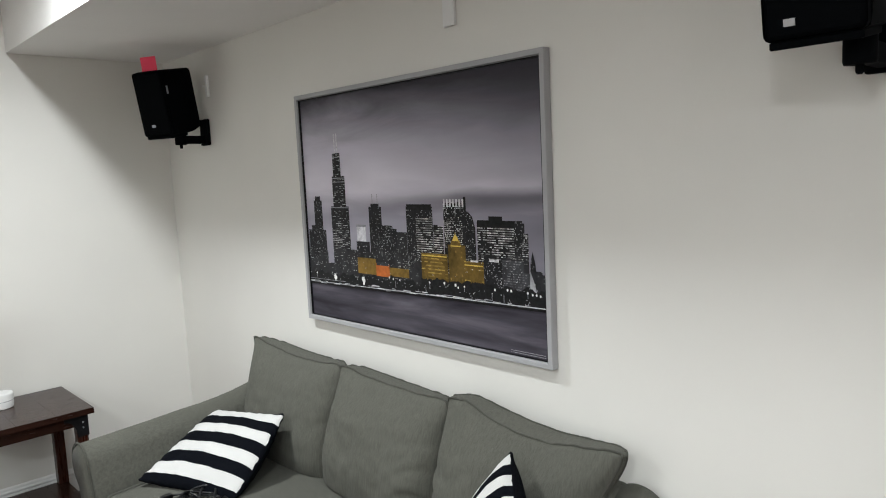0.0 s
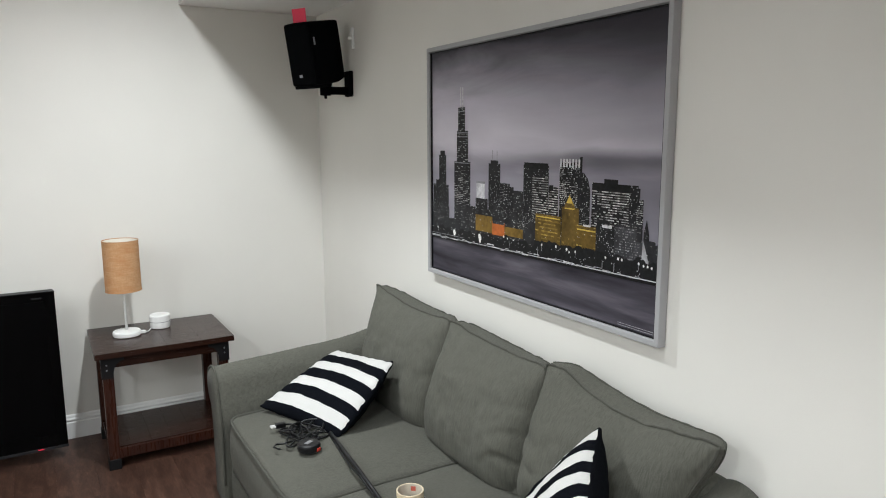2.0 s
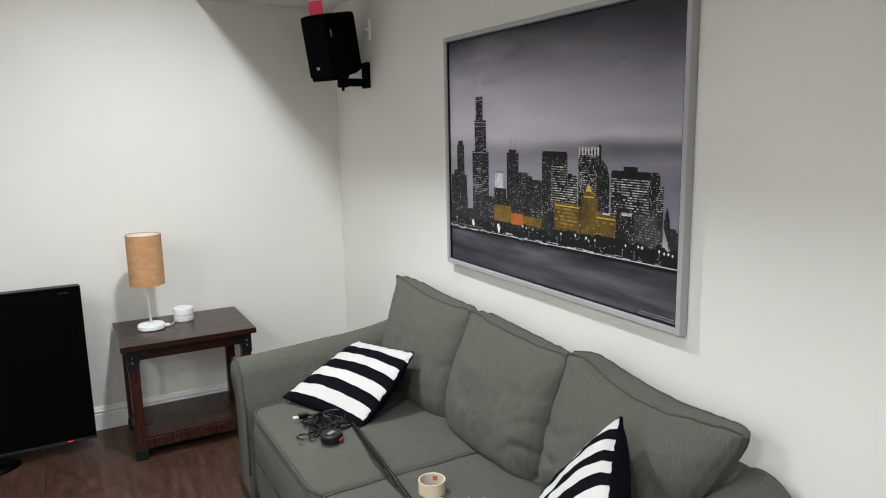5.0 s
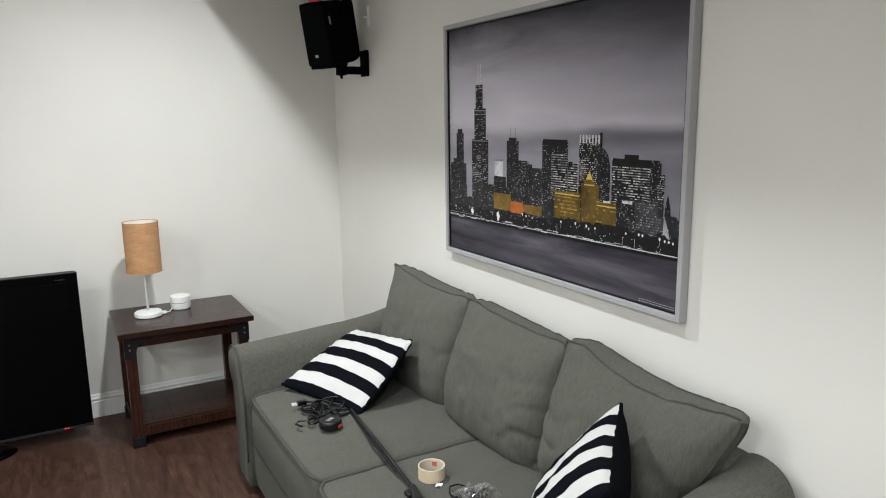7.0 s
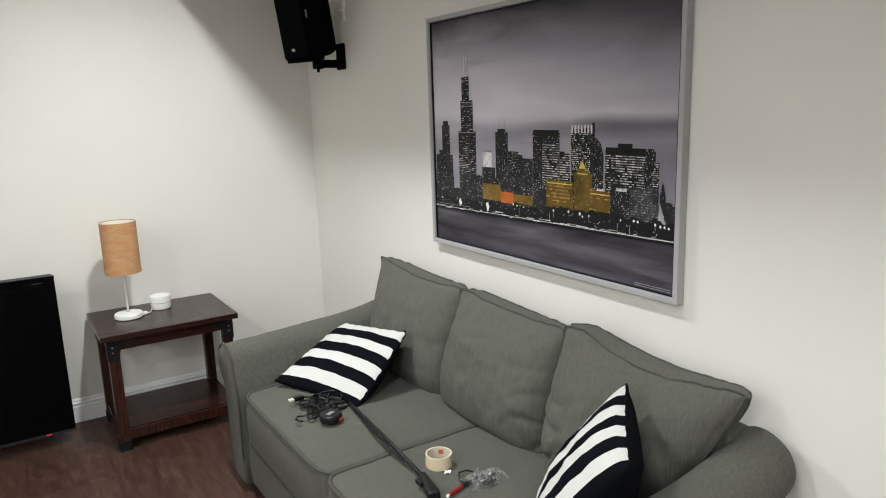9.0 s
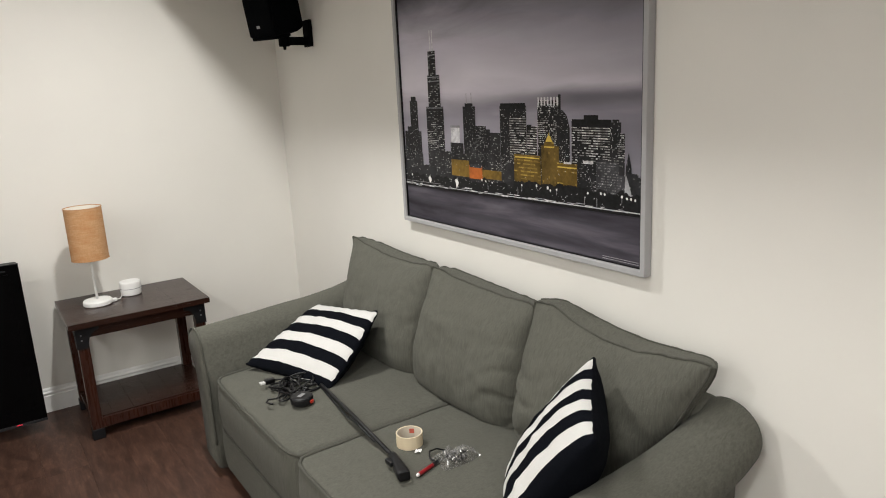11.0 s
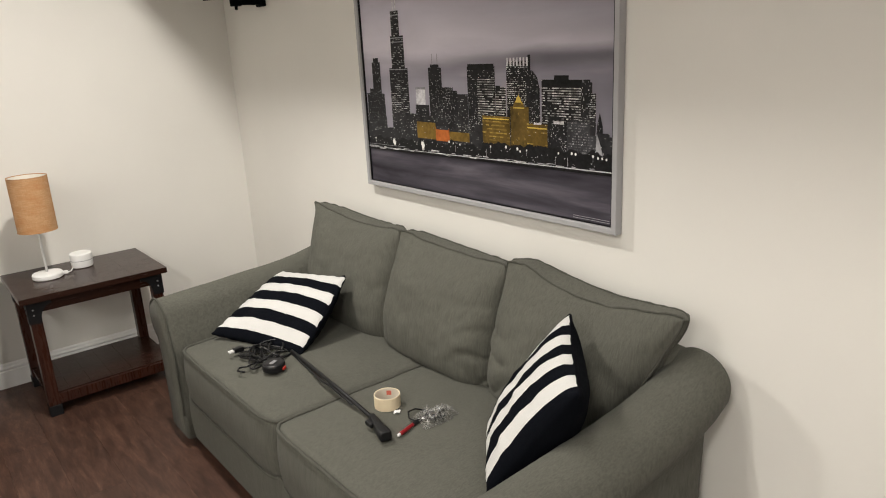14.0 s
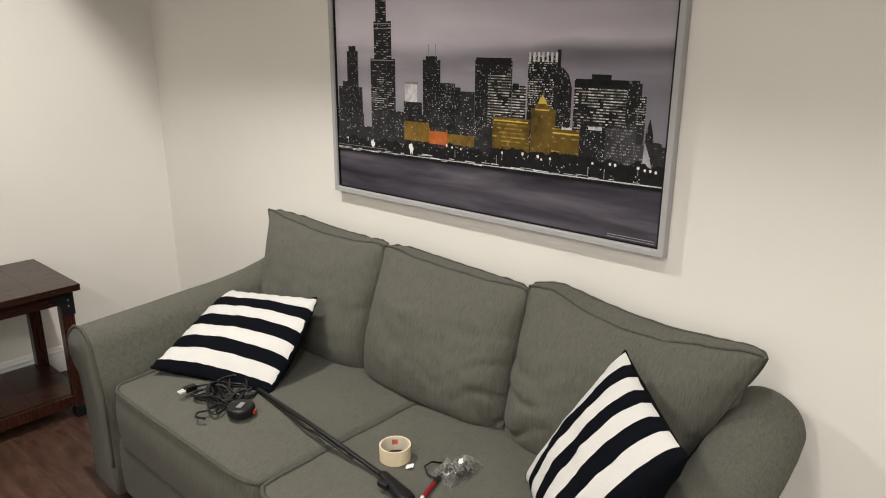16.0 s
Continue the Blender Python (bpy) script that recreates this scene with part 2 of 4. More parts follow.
def shell(nx, ny, nz, f, uvf=None):
    """The surface of a subdivided cube of [-1, 1], each point moved by f(a, b, c)."""
    bm = bmesh.new()
    seen = {}
    uvs = {}

    def vert(i, j, k):
        if (i, j, k) not in seen:
            a, b, c = 2 * i / nx - 1, 2 * j / ny - 1, 2 * k / nz - 1
            seen[i, j, k] = bm.verts.new(f(a, b, c))
            uvs[seen[i, j, k]] = (a, b, c)
        return seen[i, j, k]

    def face(*q):
        bm.faces.new([vert(*p) for p in q])

    for i in range(nx):
        for j in range(ny):
            face((i, j, 0), (i, j + 1, 0), (i + 1, j + 1, 0), (i + 1, j, 0))
            face((i, j, nz), (i + 1, j, nz), (i + 1, j + 1, nz), (i, j + 1, nz))
    for i in range(nx):
        for k in range(nz):
            face((i, 0, k), (i + 1, 0, k), (i + 1, 0, k + 1), (i, 0, k + 1))
            face((i, ny, k), (i, ny, k + 1), (i + 1, ny, k + 1), (i + 1, ny, k))
    for j in range(ny):
        for k in range(nz):
            face((0, j, k), (0, j, k + 1), (0, j + 1, k + 1), (0, j + 1, k))
            face((nx, j, k), (nx, j + 1, k), (nx, j + 1, k + 1), (nx, j, k + 1))
    if uvf:
        layer = bm.loops.layers.uv.new("UVMap")
        for fa in bm.faces:
            for lo in fa.loops:
                lo[layer].uv = uvf(*uvs[lo.vert])
    bmesh.ops.recalc_face_normals(bm, faces=bm.faces)
    return bm


def square_loop(n):
    """Points (a, b) round the square [-1, 1]."""
    out = []
    for i in range(n):
        out.append((2 * i / n - 1, -1.0))
    for i in range(n):
        out.append((1.0, 2 * i / n - 1))
    for i in range(n):
        out.append((1 - 2 * i / n, 1.0))
    for i in range(n):
        out.append((-1.0, 1 - 2 * i / n))
    return out


# ---- room ----
def slab(name, label, category, x0, x1, y0, y1, z0, z1, material, parent=None):
    ob = part(name, box_bm(x0, x1, y0, y1, z0, z1), material, parent)
    return tagged(ob, label, category, kind="structure")


slab("wall_east", "light greige painted wall, unseen behind the sofa", "wall", 0, 0.12, SOUTH_Y - 0.12, WALL_Y + 0.12, 0, CEIL_Z, WALL)
slab("wall_north", "light greige painted wall, unseen behind the end table", "wall", WEST_X, 0, WALL_Y, WALL_Y + 0.12, 0, CEIL_Z, WALL)
# Unseen west and south walls, placed freely; they close the room and bounce light.
slab("wall_west_unseen", "light greige painted wall, unseen", "wall", WEST_X - 0.12, WEST_X, SOUTH_Y, WALL_Y + 0.12, 0, CEIL_Z, WALL)
slab("wall_south_unseen", "light greige painted wall, unseen", "wall", WEST_X - 0.12, 0, SOUTH_Y - 0.12, SOUTH_Y, 0, CEIL_Z, WALL)
slab("ceiling", "white painted flat ceiling", "ceiling", WEST_X - 0.12, 0.12, SOUTH_Y - 0.12, WALL_Y + 0.12, CEIL_Z, CEIL_Z + 0.1, CEIL)
slab("soffit", "painted dropped soffit above the sofa", "soffit", SOFFIT_X, -0.001, SOUTH_Y + 0.001, WALL_Y - 0.001, SOFFIT_Z, CEIL_Z - 0.002, CEIL)


def moulding(length):
    """A baseboard of that length along x, its back at y = 0, facing -y."""
    prof = [(0, 0), (-0.015, 0), (-0.015, 0.092), (-0.011, 0.096), (-0.011, 0.100), (-0.016, 0.105), (-0.016, 0.112), (-0.010, 0.118), (-0.008, 0.128), (-0.003, 0.135), (0, 0.135)]
    bm = bmesh.new()
    ends = [[bm.verts.new((x, y, z)) for y, z in prof] for x in (0, length)]
    n = len(prof)
    for i in range(n):
        bm.faces.new((ends[0][i], ends[0][(i + 1) % n], ends[1][(i + 1) % n], ends[1][i]))
    bm.faces.new(list(reversed(ends[0])))
    bm.faces.new(ends[1])
    bmesh.ops.recalc_face_normals(bm, faces=bm.faces)
    return bm


for where, length in ((pose(WEST_X, WALL_Y, 0.001), -WEST_X - 0.001), (pose(0, WALL_Y - 0.016, 0.001, 0, 0, -90), WALL_Y - SOUTH_Y - 0.02)):
    bb = part("baseboard", moulding(length), TRIM)
    bb.matrix_basis = where
    tagged(bb, "white painted moulded wooden baseboard", "baseboard", kind="structure")


# ---- framed city print ----
PIC_Y0, PIC_Y1, PIC_Z0, PIC_Z1, PIC_X = -2.70, -1.30, 1.04, 2.04, -0.03


def print_material(name):
    """A flat ink of the print, with its coordinates."""
    m = Mat(name, (0.05, 0.05, 0.055), 0.5, spec=0.15)
    tex = m.add("ShaderNodeTexCoord")
    return m, tex.outputs["Object"]


def sky_ink():
    m, c = print_material("sky_ink")
    sep = m.add("ShaderNodeSeparateXYZ")
    m.link(c, sep.inputs[0])
    mp = m.add("ShaderNodeMapping", Scale=(1, 0.9, 5.0))
    m.link(c, mp.inputs["Vector"])
    n = m.noise(1.6, 5, 0.55, mp.outputs["Vector"], 0.5)
    z = m.math("ADD", sep.outputs[2], m.math("MULTIPLY", m.math("SUBTRACT", n, 0.5), 0.22))
    col = m.ramp(m.math("MAXIMUM", z, 0.0), [(0.25, (0.29, 0.28, 0.33)), (0.40, (0.46, 0.44, 0.52)), (0.48, (0.43, 0.41, 0.49)), (0.60, (0.80, 0.76, 0.85)), (0.76, (0.60, 0.57, 0.66)), (0.96, (0.040, 0.037, 0.046))])
    far = m.math("MINIMUM", 1.0, m.math("MAXIMUM", 0.0, m.math("MULTIPLY_ADD", sep.outputs[1], -0.85, -0.45)))
    col = m.mix(m.math("MULTIPLY", far, 0.60), col, (0.15, 0.142, 0.17))
    high = m.math("MINIMUM", 1.0, m.math("MAXIMUM", 0.0, m.math("MULTIPLY_ADD", sep.outputs[2], 2.6, -1.45)))
    past = m.math("MINIMUM", 1.0, m.math("MAXIMUM", 0.0, m.math("MULTIPLY_ADD", sep.outputs[1], -1.0, -0.30)))
    col = m.mix(m.math("MULTIPLY", m.math("MULTIPLY", high, past), 0.88), col, (0.03, 0.028, 0.035))
    band = m.noise(2.2, 5, 0.5, mp.outputs["Vector"], 0.8)
    col = m.mix(m.math("MULTIPLY", band, 0.20), col, (0.04, 0.038, 0.046))
    sway = m.math("MULTIPLY", m.math("SUBTRACT", band, 0.5), 0.05)

    def clamp01(v):
        return m.math("MINIMUM", 1.0, m.math("MAXIMUM", 0.0, v))

    def cloud(col, height, slope, sharp, start, gain, strength, ink):
        """A long dark cloud: its height, its rise along the sheet, and how it sets in."""
        mid = m.math("MULTIPLY_ADD", sep.outputs[1], -slope, height)
        off = m.math("ADD", m.math("SUBTRACT", sep.outputs[2], mid), sway)
        near = m.math("SUBTRACT", 1.0, m.math("MINIMUM", 1.0, m.math("MULTIPLY", m.math("ABSOLUTE", off), sharp)))
        side = clamp01(m.math("MULTIPLY_ADD", sep.outputs[1], -gain, -start * gain))
        return m.mix(m.math("MULTIPLY", m.math("SMOOTH_MIN", near, 0.8, 0.3), m.math("MULTIPLY", side, strength)), col, ink)

    col = cloud(col, 0.515, 0.018, 22.0, 0.55, 1.8, 1.0, (0.075, 0.070, 0.085))
    col = cloud(col, 0.505, 0.004, 20.0, 0.22, 3.0, 0.45, (0.16, 0.15, 0.18))
    col = cloud(col, 0.430, 0.0, 11.0, 0.95, 2.6, 0.6, (0.10, 0.095, 0.115))
    col = cloud(col, 0.600, 0.02, 30.0, 0.75, 1.6, 0.30, (0.20, 0.19, 0.22))
    m.color(col)
    return m.m


def water_ink():
    m, c = print_material("water_ink")
    mp = m.add("ShaderNodeMapping", Scale=(1, 1.0, 9.0), Rotation=(0.06, 0, 0))
    m.link(c, mp.inputs["Vector"])
    n = m.noise(1.7, 5, 0.55, mp.outputs["Vector"], 0.3)
    m.color(m.ramp(n, [(0.30, (0.022, 0.020, 0.027)), (0.5, (0.062, 0.057, 0.072)), (0.70, (0.135, 0.125, 0.15))]))
    return m.m


def tower_ink(name, body, light, cols, rows, lit, wide=0.6, tall=0.5):
    """Rows and columns of small windows, some of them lit."""
    m, c = print_material(name)
    info = m.add("ShaderNodeObjectInfo")
    sep = m.add("ShaderNodeSeparateXYZ")
    m.link(c, sep.inputs[0])
    u, v = m.math("MULTIPLY", sep.outputs[1], cols), m.math("MULTIPLY", sep.outputs[2], rows)
    comb = m.add("ShaderNodeCombineXYZ")
    m.link(m.math("FLOOR", u), comb.inputs[0])
    m.link(m.math("FLOOR", v), comb.inputs[1])
    m.link(m.math("MULTIPLY", info.outputs["Random"], 90.0), comb.inputs[2])
    wn = m.add("ShaderNodeTexWhiteNoise")
    m.link(comb.outputs[0], wn.inputs["Vector"])
    patch = m.noise(11.0, 3, 0.6, coords=c)
    chance = m.math("MULTIPLY", lit * 17.0, m.math("POWER", patch, 4.0))
    on = m.math("LESS_THAN", wn.outputs["Value"], chance)
    inside = m.math("MULTIPLY", m.math("LESS_THAN", m.math("FRACT", u), wide), m.math("LESS_THAN", m.math("FRACT", v), tall))
    wn2 = m.add("ShaderNodeSeparateColor")
    m.link(wn.outputs["Color"], wn2.inputs[0])
    power = m.math("MULTIPLY", m.math("MULTIPLY", on, inside), m.math("MULTIPLY_ADD", m.math("POWER", wn2.outputs[1], 1.6), 0.85, 0.15))
    mottle = m.noise(22, 4, 0.7, c)
    dark = m.ramp(mottle, [(0.3, tuple(k * 0.8 for k in body)), (0.7, tuple(k * 2.2 for k in body))])
    m.color(m.mix(power, dark, light))
    return m.m


def plain_ink(name, col, var=0.5, scale=30):
    m, c = print_material(name)
    m.color(m.ramp(m.noise(scale, 4, 0.7, c), [(0.3, tuple(k * (1 - var) for k in col)), (0.7, tuple(k * (1 + var) for k in col))]))
    return m.m


INK_SKY, INK_WATER = sky_ink(), water_ink()
INK_A = tower_ink("tower_ink_sparse", (0.012, 0.012, 0.0135), (0.85, 0.85, 0.85), 210, 165, 0.15, 0.55, 0.5)
INK_B = tower_ink("tower_ink_dense", (0.011, 0.011, 0.0125), (0.92, 0.92, 0.90), 190, 150, 0.62, 0.8, 0.5)
INK_C = tower_ink("tower_ink_rows", (0.011, 0.011, 0.0125), (0.82, 0.82, 0.80), 100, 125, 0.66, 0.94, 0.42)
INK_ROWS = tower_ink("lit_rows_ink", (0.012, 0.012, 0.0135), (0.95, 0.95, 0.92), 70, 118, 0.95, 0.96, 0.40)
INK_W = tower_ink("tall_tower_ink", (0.013, 0.013, 0.015), (0.70, 0.70, 0.68), 80, 135, 0.28, 0.92, 0.36)
INK_D = tower_ink("low_blocks_ink", (0.019, 0.019, 0.021), (0.70, 0.70, 0.66), 130, 140, 0.13, 0.7, 0.42)
INK_GREY = tower_ink("grey_block_ink", (0.034, 0.034, 0.038), (0.5, 0.5, 0.5), 200, 120, 0.25, 0.6, 0.4)
INK_GOLD = tower_ink("gold_block_ink", (0.085, 0.054, 0.011), (0.56, 0.40, 0.085), 55, 75, 0.42, 0.95, 0.34)
INK_GOLD_D = tower_ink("dark_gold_ink", (0.080, 0.052, 0.012), (0.34, 0.22, 0.05), 70, 60, 0.2, 0.4, 0.5)
INK_YELLOW = plain_ink("yellow_ink", (0.75, 0.55, 0.10), 0.2)
INK_ORANGE = plain_ink("orange_ink", (0.46, 0.13, 0.028), 0.3)
INK_AMBER = plain_ink("amber_ink", (0.20, 0.125, 0.024), 0.4)
INK_TREE = plain_ink("tree_ink", (0.012, 0.012, 0.013), 0.5, 60)
INK_WHITE = plain_ink("white_ink", (0.62, 0.62, 0.63), 0.35, 80)
INK_LAMP = plain_ink("lamp_white_ink", (0.88, 0.88, 0.86), 0.05, 40)
INK_PALE = plain_ink("pale_ink", (0.36, 0.36, 0.38), 0.3, 40)
INK_LIT = tower_ink("lit_block_ink", (0.40, 0.40, 0.42), (0.85, 0.85, 0.85), 60, 150, 0.9, 0.5, 0.9)
INK_SILVER = plain_ink("silver_ink", (0.3, 0.3, 0.32), 0.3)

picture = thing("framed_picture", "large framed night city skyline print in silver frame", "picture", pose(0, PIC_Y1, PIC_Z0))
W, H = PIC_Y1 - PIC_Y0, PIC_Z1 - PIC_Z0


def flat(name, pts, layer, ink, label=""):
    """A printed flat shape; s runs from the picture's far end, h up, both in metres."""
    bm = bmesh.new()
    x = PIC_X + 0.0125 - 0.0004 * layer
    vs = [bm.verts.new((x, -s, h)) for s, h in pts]
    f = bm.faces.new(vs)
    f.normal_update()
    if f.normal.x > 0:
        f.normal_flip()
    return part(name, bm, ink, picture, label)


def block(s0, s1, h0, h1, layer, ink, name="printed_building", crown=0.0):
    if crown:
        d = (s1 - s0) * 0.18
        pts = [(s0, h0), (s1, h0), (s1, h1 - crown), (s1 - d, h1 - crown), (s1 - d, h1), (s0 + d, h1), (s0 + d, h1 - crown), (s0, h1 - crown)]
    else:
        pts = [(s0, h0), (s1, h0), (s1, h1), (s0, h1)]
    return flat(name, pts, layer, ink)


FRAME_D = 0.033
F_L, F_R, F_B, F_T = 0.006, W - 0.010, 0.0, H - 0.004


def frame_profile(bm):
    """Four mitred rails of the picture frame, with a bevelled inner edge."""
    w, lip = 0.0175, 0.0015
    prof = [(0, 0.003), (0, FRAME_D - lip), (lip, FRAME_D), (w - 0.001, FRAME_D), (w, FRAME_D - 0.001), (w + 0.0035, 0.021), (w + 0.0035, 0.003)]
    corners = [(F_L, F_B, 1, 1), (F_R, F_B, -1, 1), (F_R, F_T, -1, -1), (F_L, F_T, 1, -1)]
    rings = [[bm.verts.new((-d, -(s + ds * o), h + dh * o)) for o, d in prof] for s, h, ds, dh in corners]
    n = len(prof)
    for k in range(4):
        a, b = rings[k], rings[(k + 1) % 4]
        for i in range(n):
            j = (i + 1) % n
            bm.faces.new((a[i], a[j], b[j], b[i]))
    bmesh.ops.recalc_face_normals(bm, faces=bm.faces)
    return bm


part("frame", frame_profile(bmesh.new()), FRAME, picture, "brushed silver grey picture frame")
IN_L, IN_R, IN_B, IN_T = F_L + 0.0212, F_R - 0.0212, F_B + 0.0212, F_T - 0.0212
# Black strips put the rabbet's shadow into colour around the print.
for y0, y1, z0, z1 in ((-IN_L - 0.003, -IN_L, IN_B, IN_T), (-IN_R, -IN_R + 0.003, IN_B, IN_T), (-IN_R + 0.0032, -IN_L - 0.0032, IN_B, IN_B + 0.003), (-IN_R + 0.0032, -IN_L - 0.0032, IN_T - 0.003, IN_T)):
    part("rabbet_shadow", box_bm(-0.0262, -0.0155, y0, y1, z0, z1), IRON, picture, "black strip standing for the shadow inside the frame")
part("backing", box_bm(-0.016, -0.001, -W + 0.02, -0.02, 0.02, H - 0.02), INK_TREE, picture)
# sky and water
flat("printed_sky", [(0.02, 0.17), (W - 0.02, 0.17), (W - 0.02, H - 0.02), (0.02, H - 0.02)], 0, INK_SKY)
flat("printed_water", [(0.02, 0.02), (W - 0.02, 0.02), (W - 0.02, 0.192), (0.02, 0.172)], 1, INK_WATER)
# far towers
block(0.036, 0.170, 0.2, 0.427, 2, INK_A, crown=0.02)
block(0.089, 0.150, 0.2, 0.554, 3, INK_A, crown=0.018)
block(0.218, 0.345, 0.2, 0.511, 3, INK_W)
block(0.239, 0.328, 0.2, 0.638, 4, INK_W)
block(0.250, 0.304, 0.2, 0.734, 5, INK_W)
for s in (0.270, 0.287):
    block(s - 0.0032, s + 0.0032, 0.73, 0.815, 5, INK_WHITE, "printed_mast")
block(0.386, 0.474, 0.2, 0.368, 3.6, INK_A)
block(0.392, 0.452, 0.34, 0.432, 3, INK_LIT)
block(0.390, 0.454, 0.428, 0.437, 3.5, INK_SILVER, "printed_roof")
block(0.479, 0.559, 0.2, 0.523, 4, INK_A, crown=0.012)
for s in (0.505, 0.537):
    block(s - 0.0018, s + 0.0018, 0.52, 0.562, 4, INK_SILVER, "printed_mast")
block(0.513, 0.648, 0.2, 0.438, 5, INK_A, crown=0.012)
block(0.644, 0.707, 0.2, 0.414, 4, INK_D)
block(0.708, 0.854, 0.2, 0.521, 4, INK_A, crown=0.008)
block(0.762, 0.852, 0.2, 0.470, 5, INK_ROWS)
block(0.855, 0.907, 0.2, 0.442, 4, INK_ROWS)
block(0.857, 0.880, 0.432, 0.447, 4.5, INK_TREE)
block(0.912, 1.022, 0.2, 0.530, 4, INK_B)
for k in range(7):
    block(0.914 + 0.0155 * k, 0.922 + 0.0155 * k, 0.512, 0.540, 5, INK_WHITE, "printed_crown")
flat("printed_building", [(1.005, 0.2), (1.067, 0.2), (1.067, 0.44), (1.055, 0.478), (1.035, 0.497), (1.005, 0.50)], 5, INK_A)
block(1.075, 1.245, 0.2, 0.468, 4, INK_C)
block(1.129, 1.190, 0.44, 0.482, 3, INK_TREE)
block(1.077, 1.243, 0.447, 0.4685, 4.6, INK_TREE, "printed_roof")
block(0.712, 0.850, 0.500, 0.5215, 4.8, INK_TREE, "printed_roof")
block(1.014, 1.026, 0.2, 0.548, 4.7, INK_TREE)
block(1.240, 1.284, 0.2, 0.469, 5, INK_A, crown=0.008)
block(1.272, 1.299, 0.2, 0.428, 5.5, INK_B)
flat("printed_spire", [(1.300, 0.2), (1.332, 0.2), (1.325, 0.33), (1.314, 0.372), (1.304, 0.33)], 5, INK_A)
# lower city
random.seed(21)
s, step = 0.02, 0
while s < 1.36:
    w = random.uniform(0.035, 0.085)
    top = 0.30 + random.uniform(-0.035, 0.055) - (0.05 if s > 1.3 else 0.0)
    step = (step + 1) % 10
    block(s, min(s + w, W - 0.021), 0.18, top, 6 + 0.15 * step, INK_D, crown=random.choice((0.0, 0.01)))
    s += w * 0.8
# gold and orange buildings
block(0.784, 0.926, 0.22, 0.342, 8, INK_GOLD)
block(0.790, 0.920, 0.330, 0.334, 9, INK_YELLOW, "printed_cornice")
block(0.786, 0.924, 0.337, 0.341, 9, INK_AMBER, "printed_cornice")
block(0.788, 0.922, 0.318, 0.3205, 9, INK_AMBER, "printed_cornice")
block(0.930, 1.017, 0.22, 0.378, 8, INK_GOLD_D)
flat("printed_roof", [(0.942, 0.376), (0.998, 0.376), (0.992, 0.390), (0.984, 0.400), (0.956, 0.400), (0.948, 0.390)], 9, INK_GOLD)
flat("printed_roof", [(0.954, 0.392), (0.986, 0.392), (0.979, 0.408), (0.972, 0.414), (0.970, 0.424), (0.968, 0.414), (0.961, 0.408)], 9.5, INK_YELLOW)
block(0.945, 0.995, 0.372, 0.376, 9.6, INK_YELLOW, "printed_cornice")
block(1.010, 1.099, 0.308, 0.312, 9.8, INK_YELLOW, "printed_cornice")
block(1.040, 1.075, 0.322, 0.328, 9.8, INK_WHITE, "printed_sign_band")
for h, s0, s1 in ((0.628, 0.240, 0.327), (0.504, 0.220, 0.343), (0.716, 0.251, 0.303), (0.612, 0.240, 0.327)):
    block(s0, s1, h, h + 0.0035, 5.6, INK_SILVER, "printed_floor_band")
block(1.008, 1.101, 0.22, 0.324, 9, INK_GOLD)
block(0.389, 0.510, 0.235, 0.301, 8, INK_AMBER)
block(0.510, 0.594, 0.232, 0.284, 9, INK_ORANGE)
block(0.514, 0.590, 0.276, 0.290, 10, INK_GREY, "printed_roof")
block(0.594, 0.710, 0.238, 0.272, 8, INK_AMBER)
# grey blocks near the harbour
block(1.101, 1.184, 0.2, 0.336, 8, INK_A)
block(1.128, 1.172, 0.328, 0.337, 9, INK_WHITE, "printed_sign_band")
block(1.185, 1.277, 0.2, 0.338, 8.4, INK_GREY)
block(1.274, 1.308, 0.2, 0.300, 9, INK_GREY)
flat("printed_sail", [(1.300, 0.215), (1.338, 0.215), (1.318, 0.275), (1.304, 0.310)], 10, INK_PALE)


def tree_band(s0, s1, base, top, layer):
    n = int((s1 - s0) / 0.006)
    up = [(s0 + (s1 - s0) * i / n, top + 0.024 * noise.noise(Vector((i * 0.16, top * 40, 0))) + 0.007 * noise.noise(Vector((i * 0.9, 3, 0)))) for i in range(n + 1)]
    flat("printed_treeline", [(s0, base)] + [(s1, base)] + up[::-1], layer, INK_TREE)


tree_band(0.02, 0.42, 0.174, 0.218, 11)
tree_band(0.40, 0.80, 0.178, 0.228, 11.4)
tree_band(0.78, 1.366, 0.184, 0.247, 11.8)


def light_dots(name, count, s0, s1, h0, h1, r0, r1, layer, ink):
    bm = bmesh.new()
    x = PIC_X + 0.0125 - 0.0004 * layer
    for k in range(count):
        s, h, r = random.uniform(s0, s1), random.uniform(h0, h1), random.uniform(r0, r1)
        vs = [bm.verts.new((x, -(s + r * math.cos(a)), h + r * 1.15 * math.sin(a))) for a in (0, 1.05, 2.1, 3.14, 4.19, 5.24)]
        fa = bm.faces.new(vs)
        fa.normal_update()
        if fa.normal.x > 0:
            fa.normal_flip()
    ob = part(name, bm, ink, picture)
    return tagged(ob, kind="stuff")


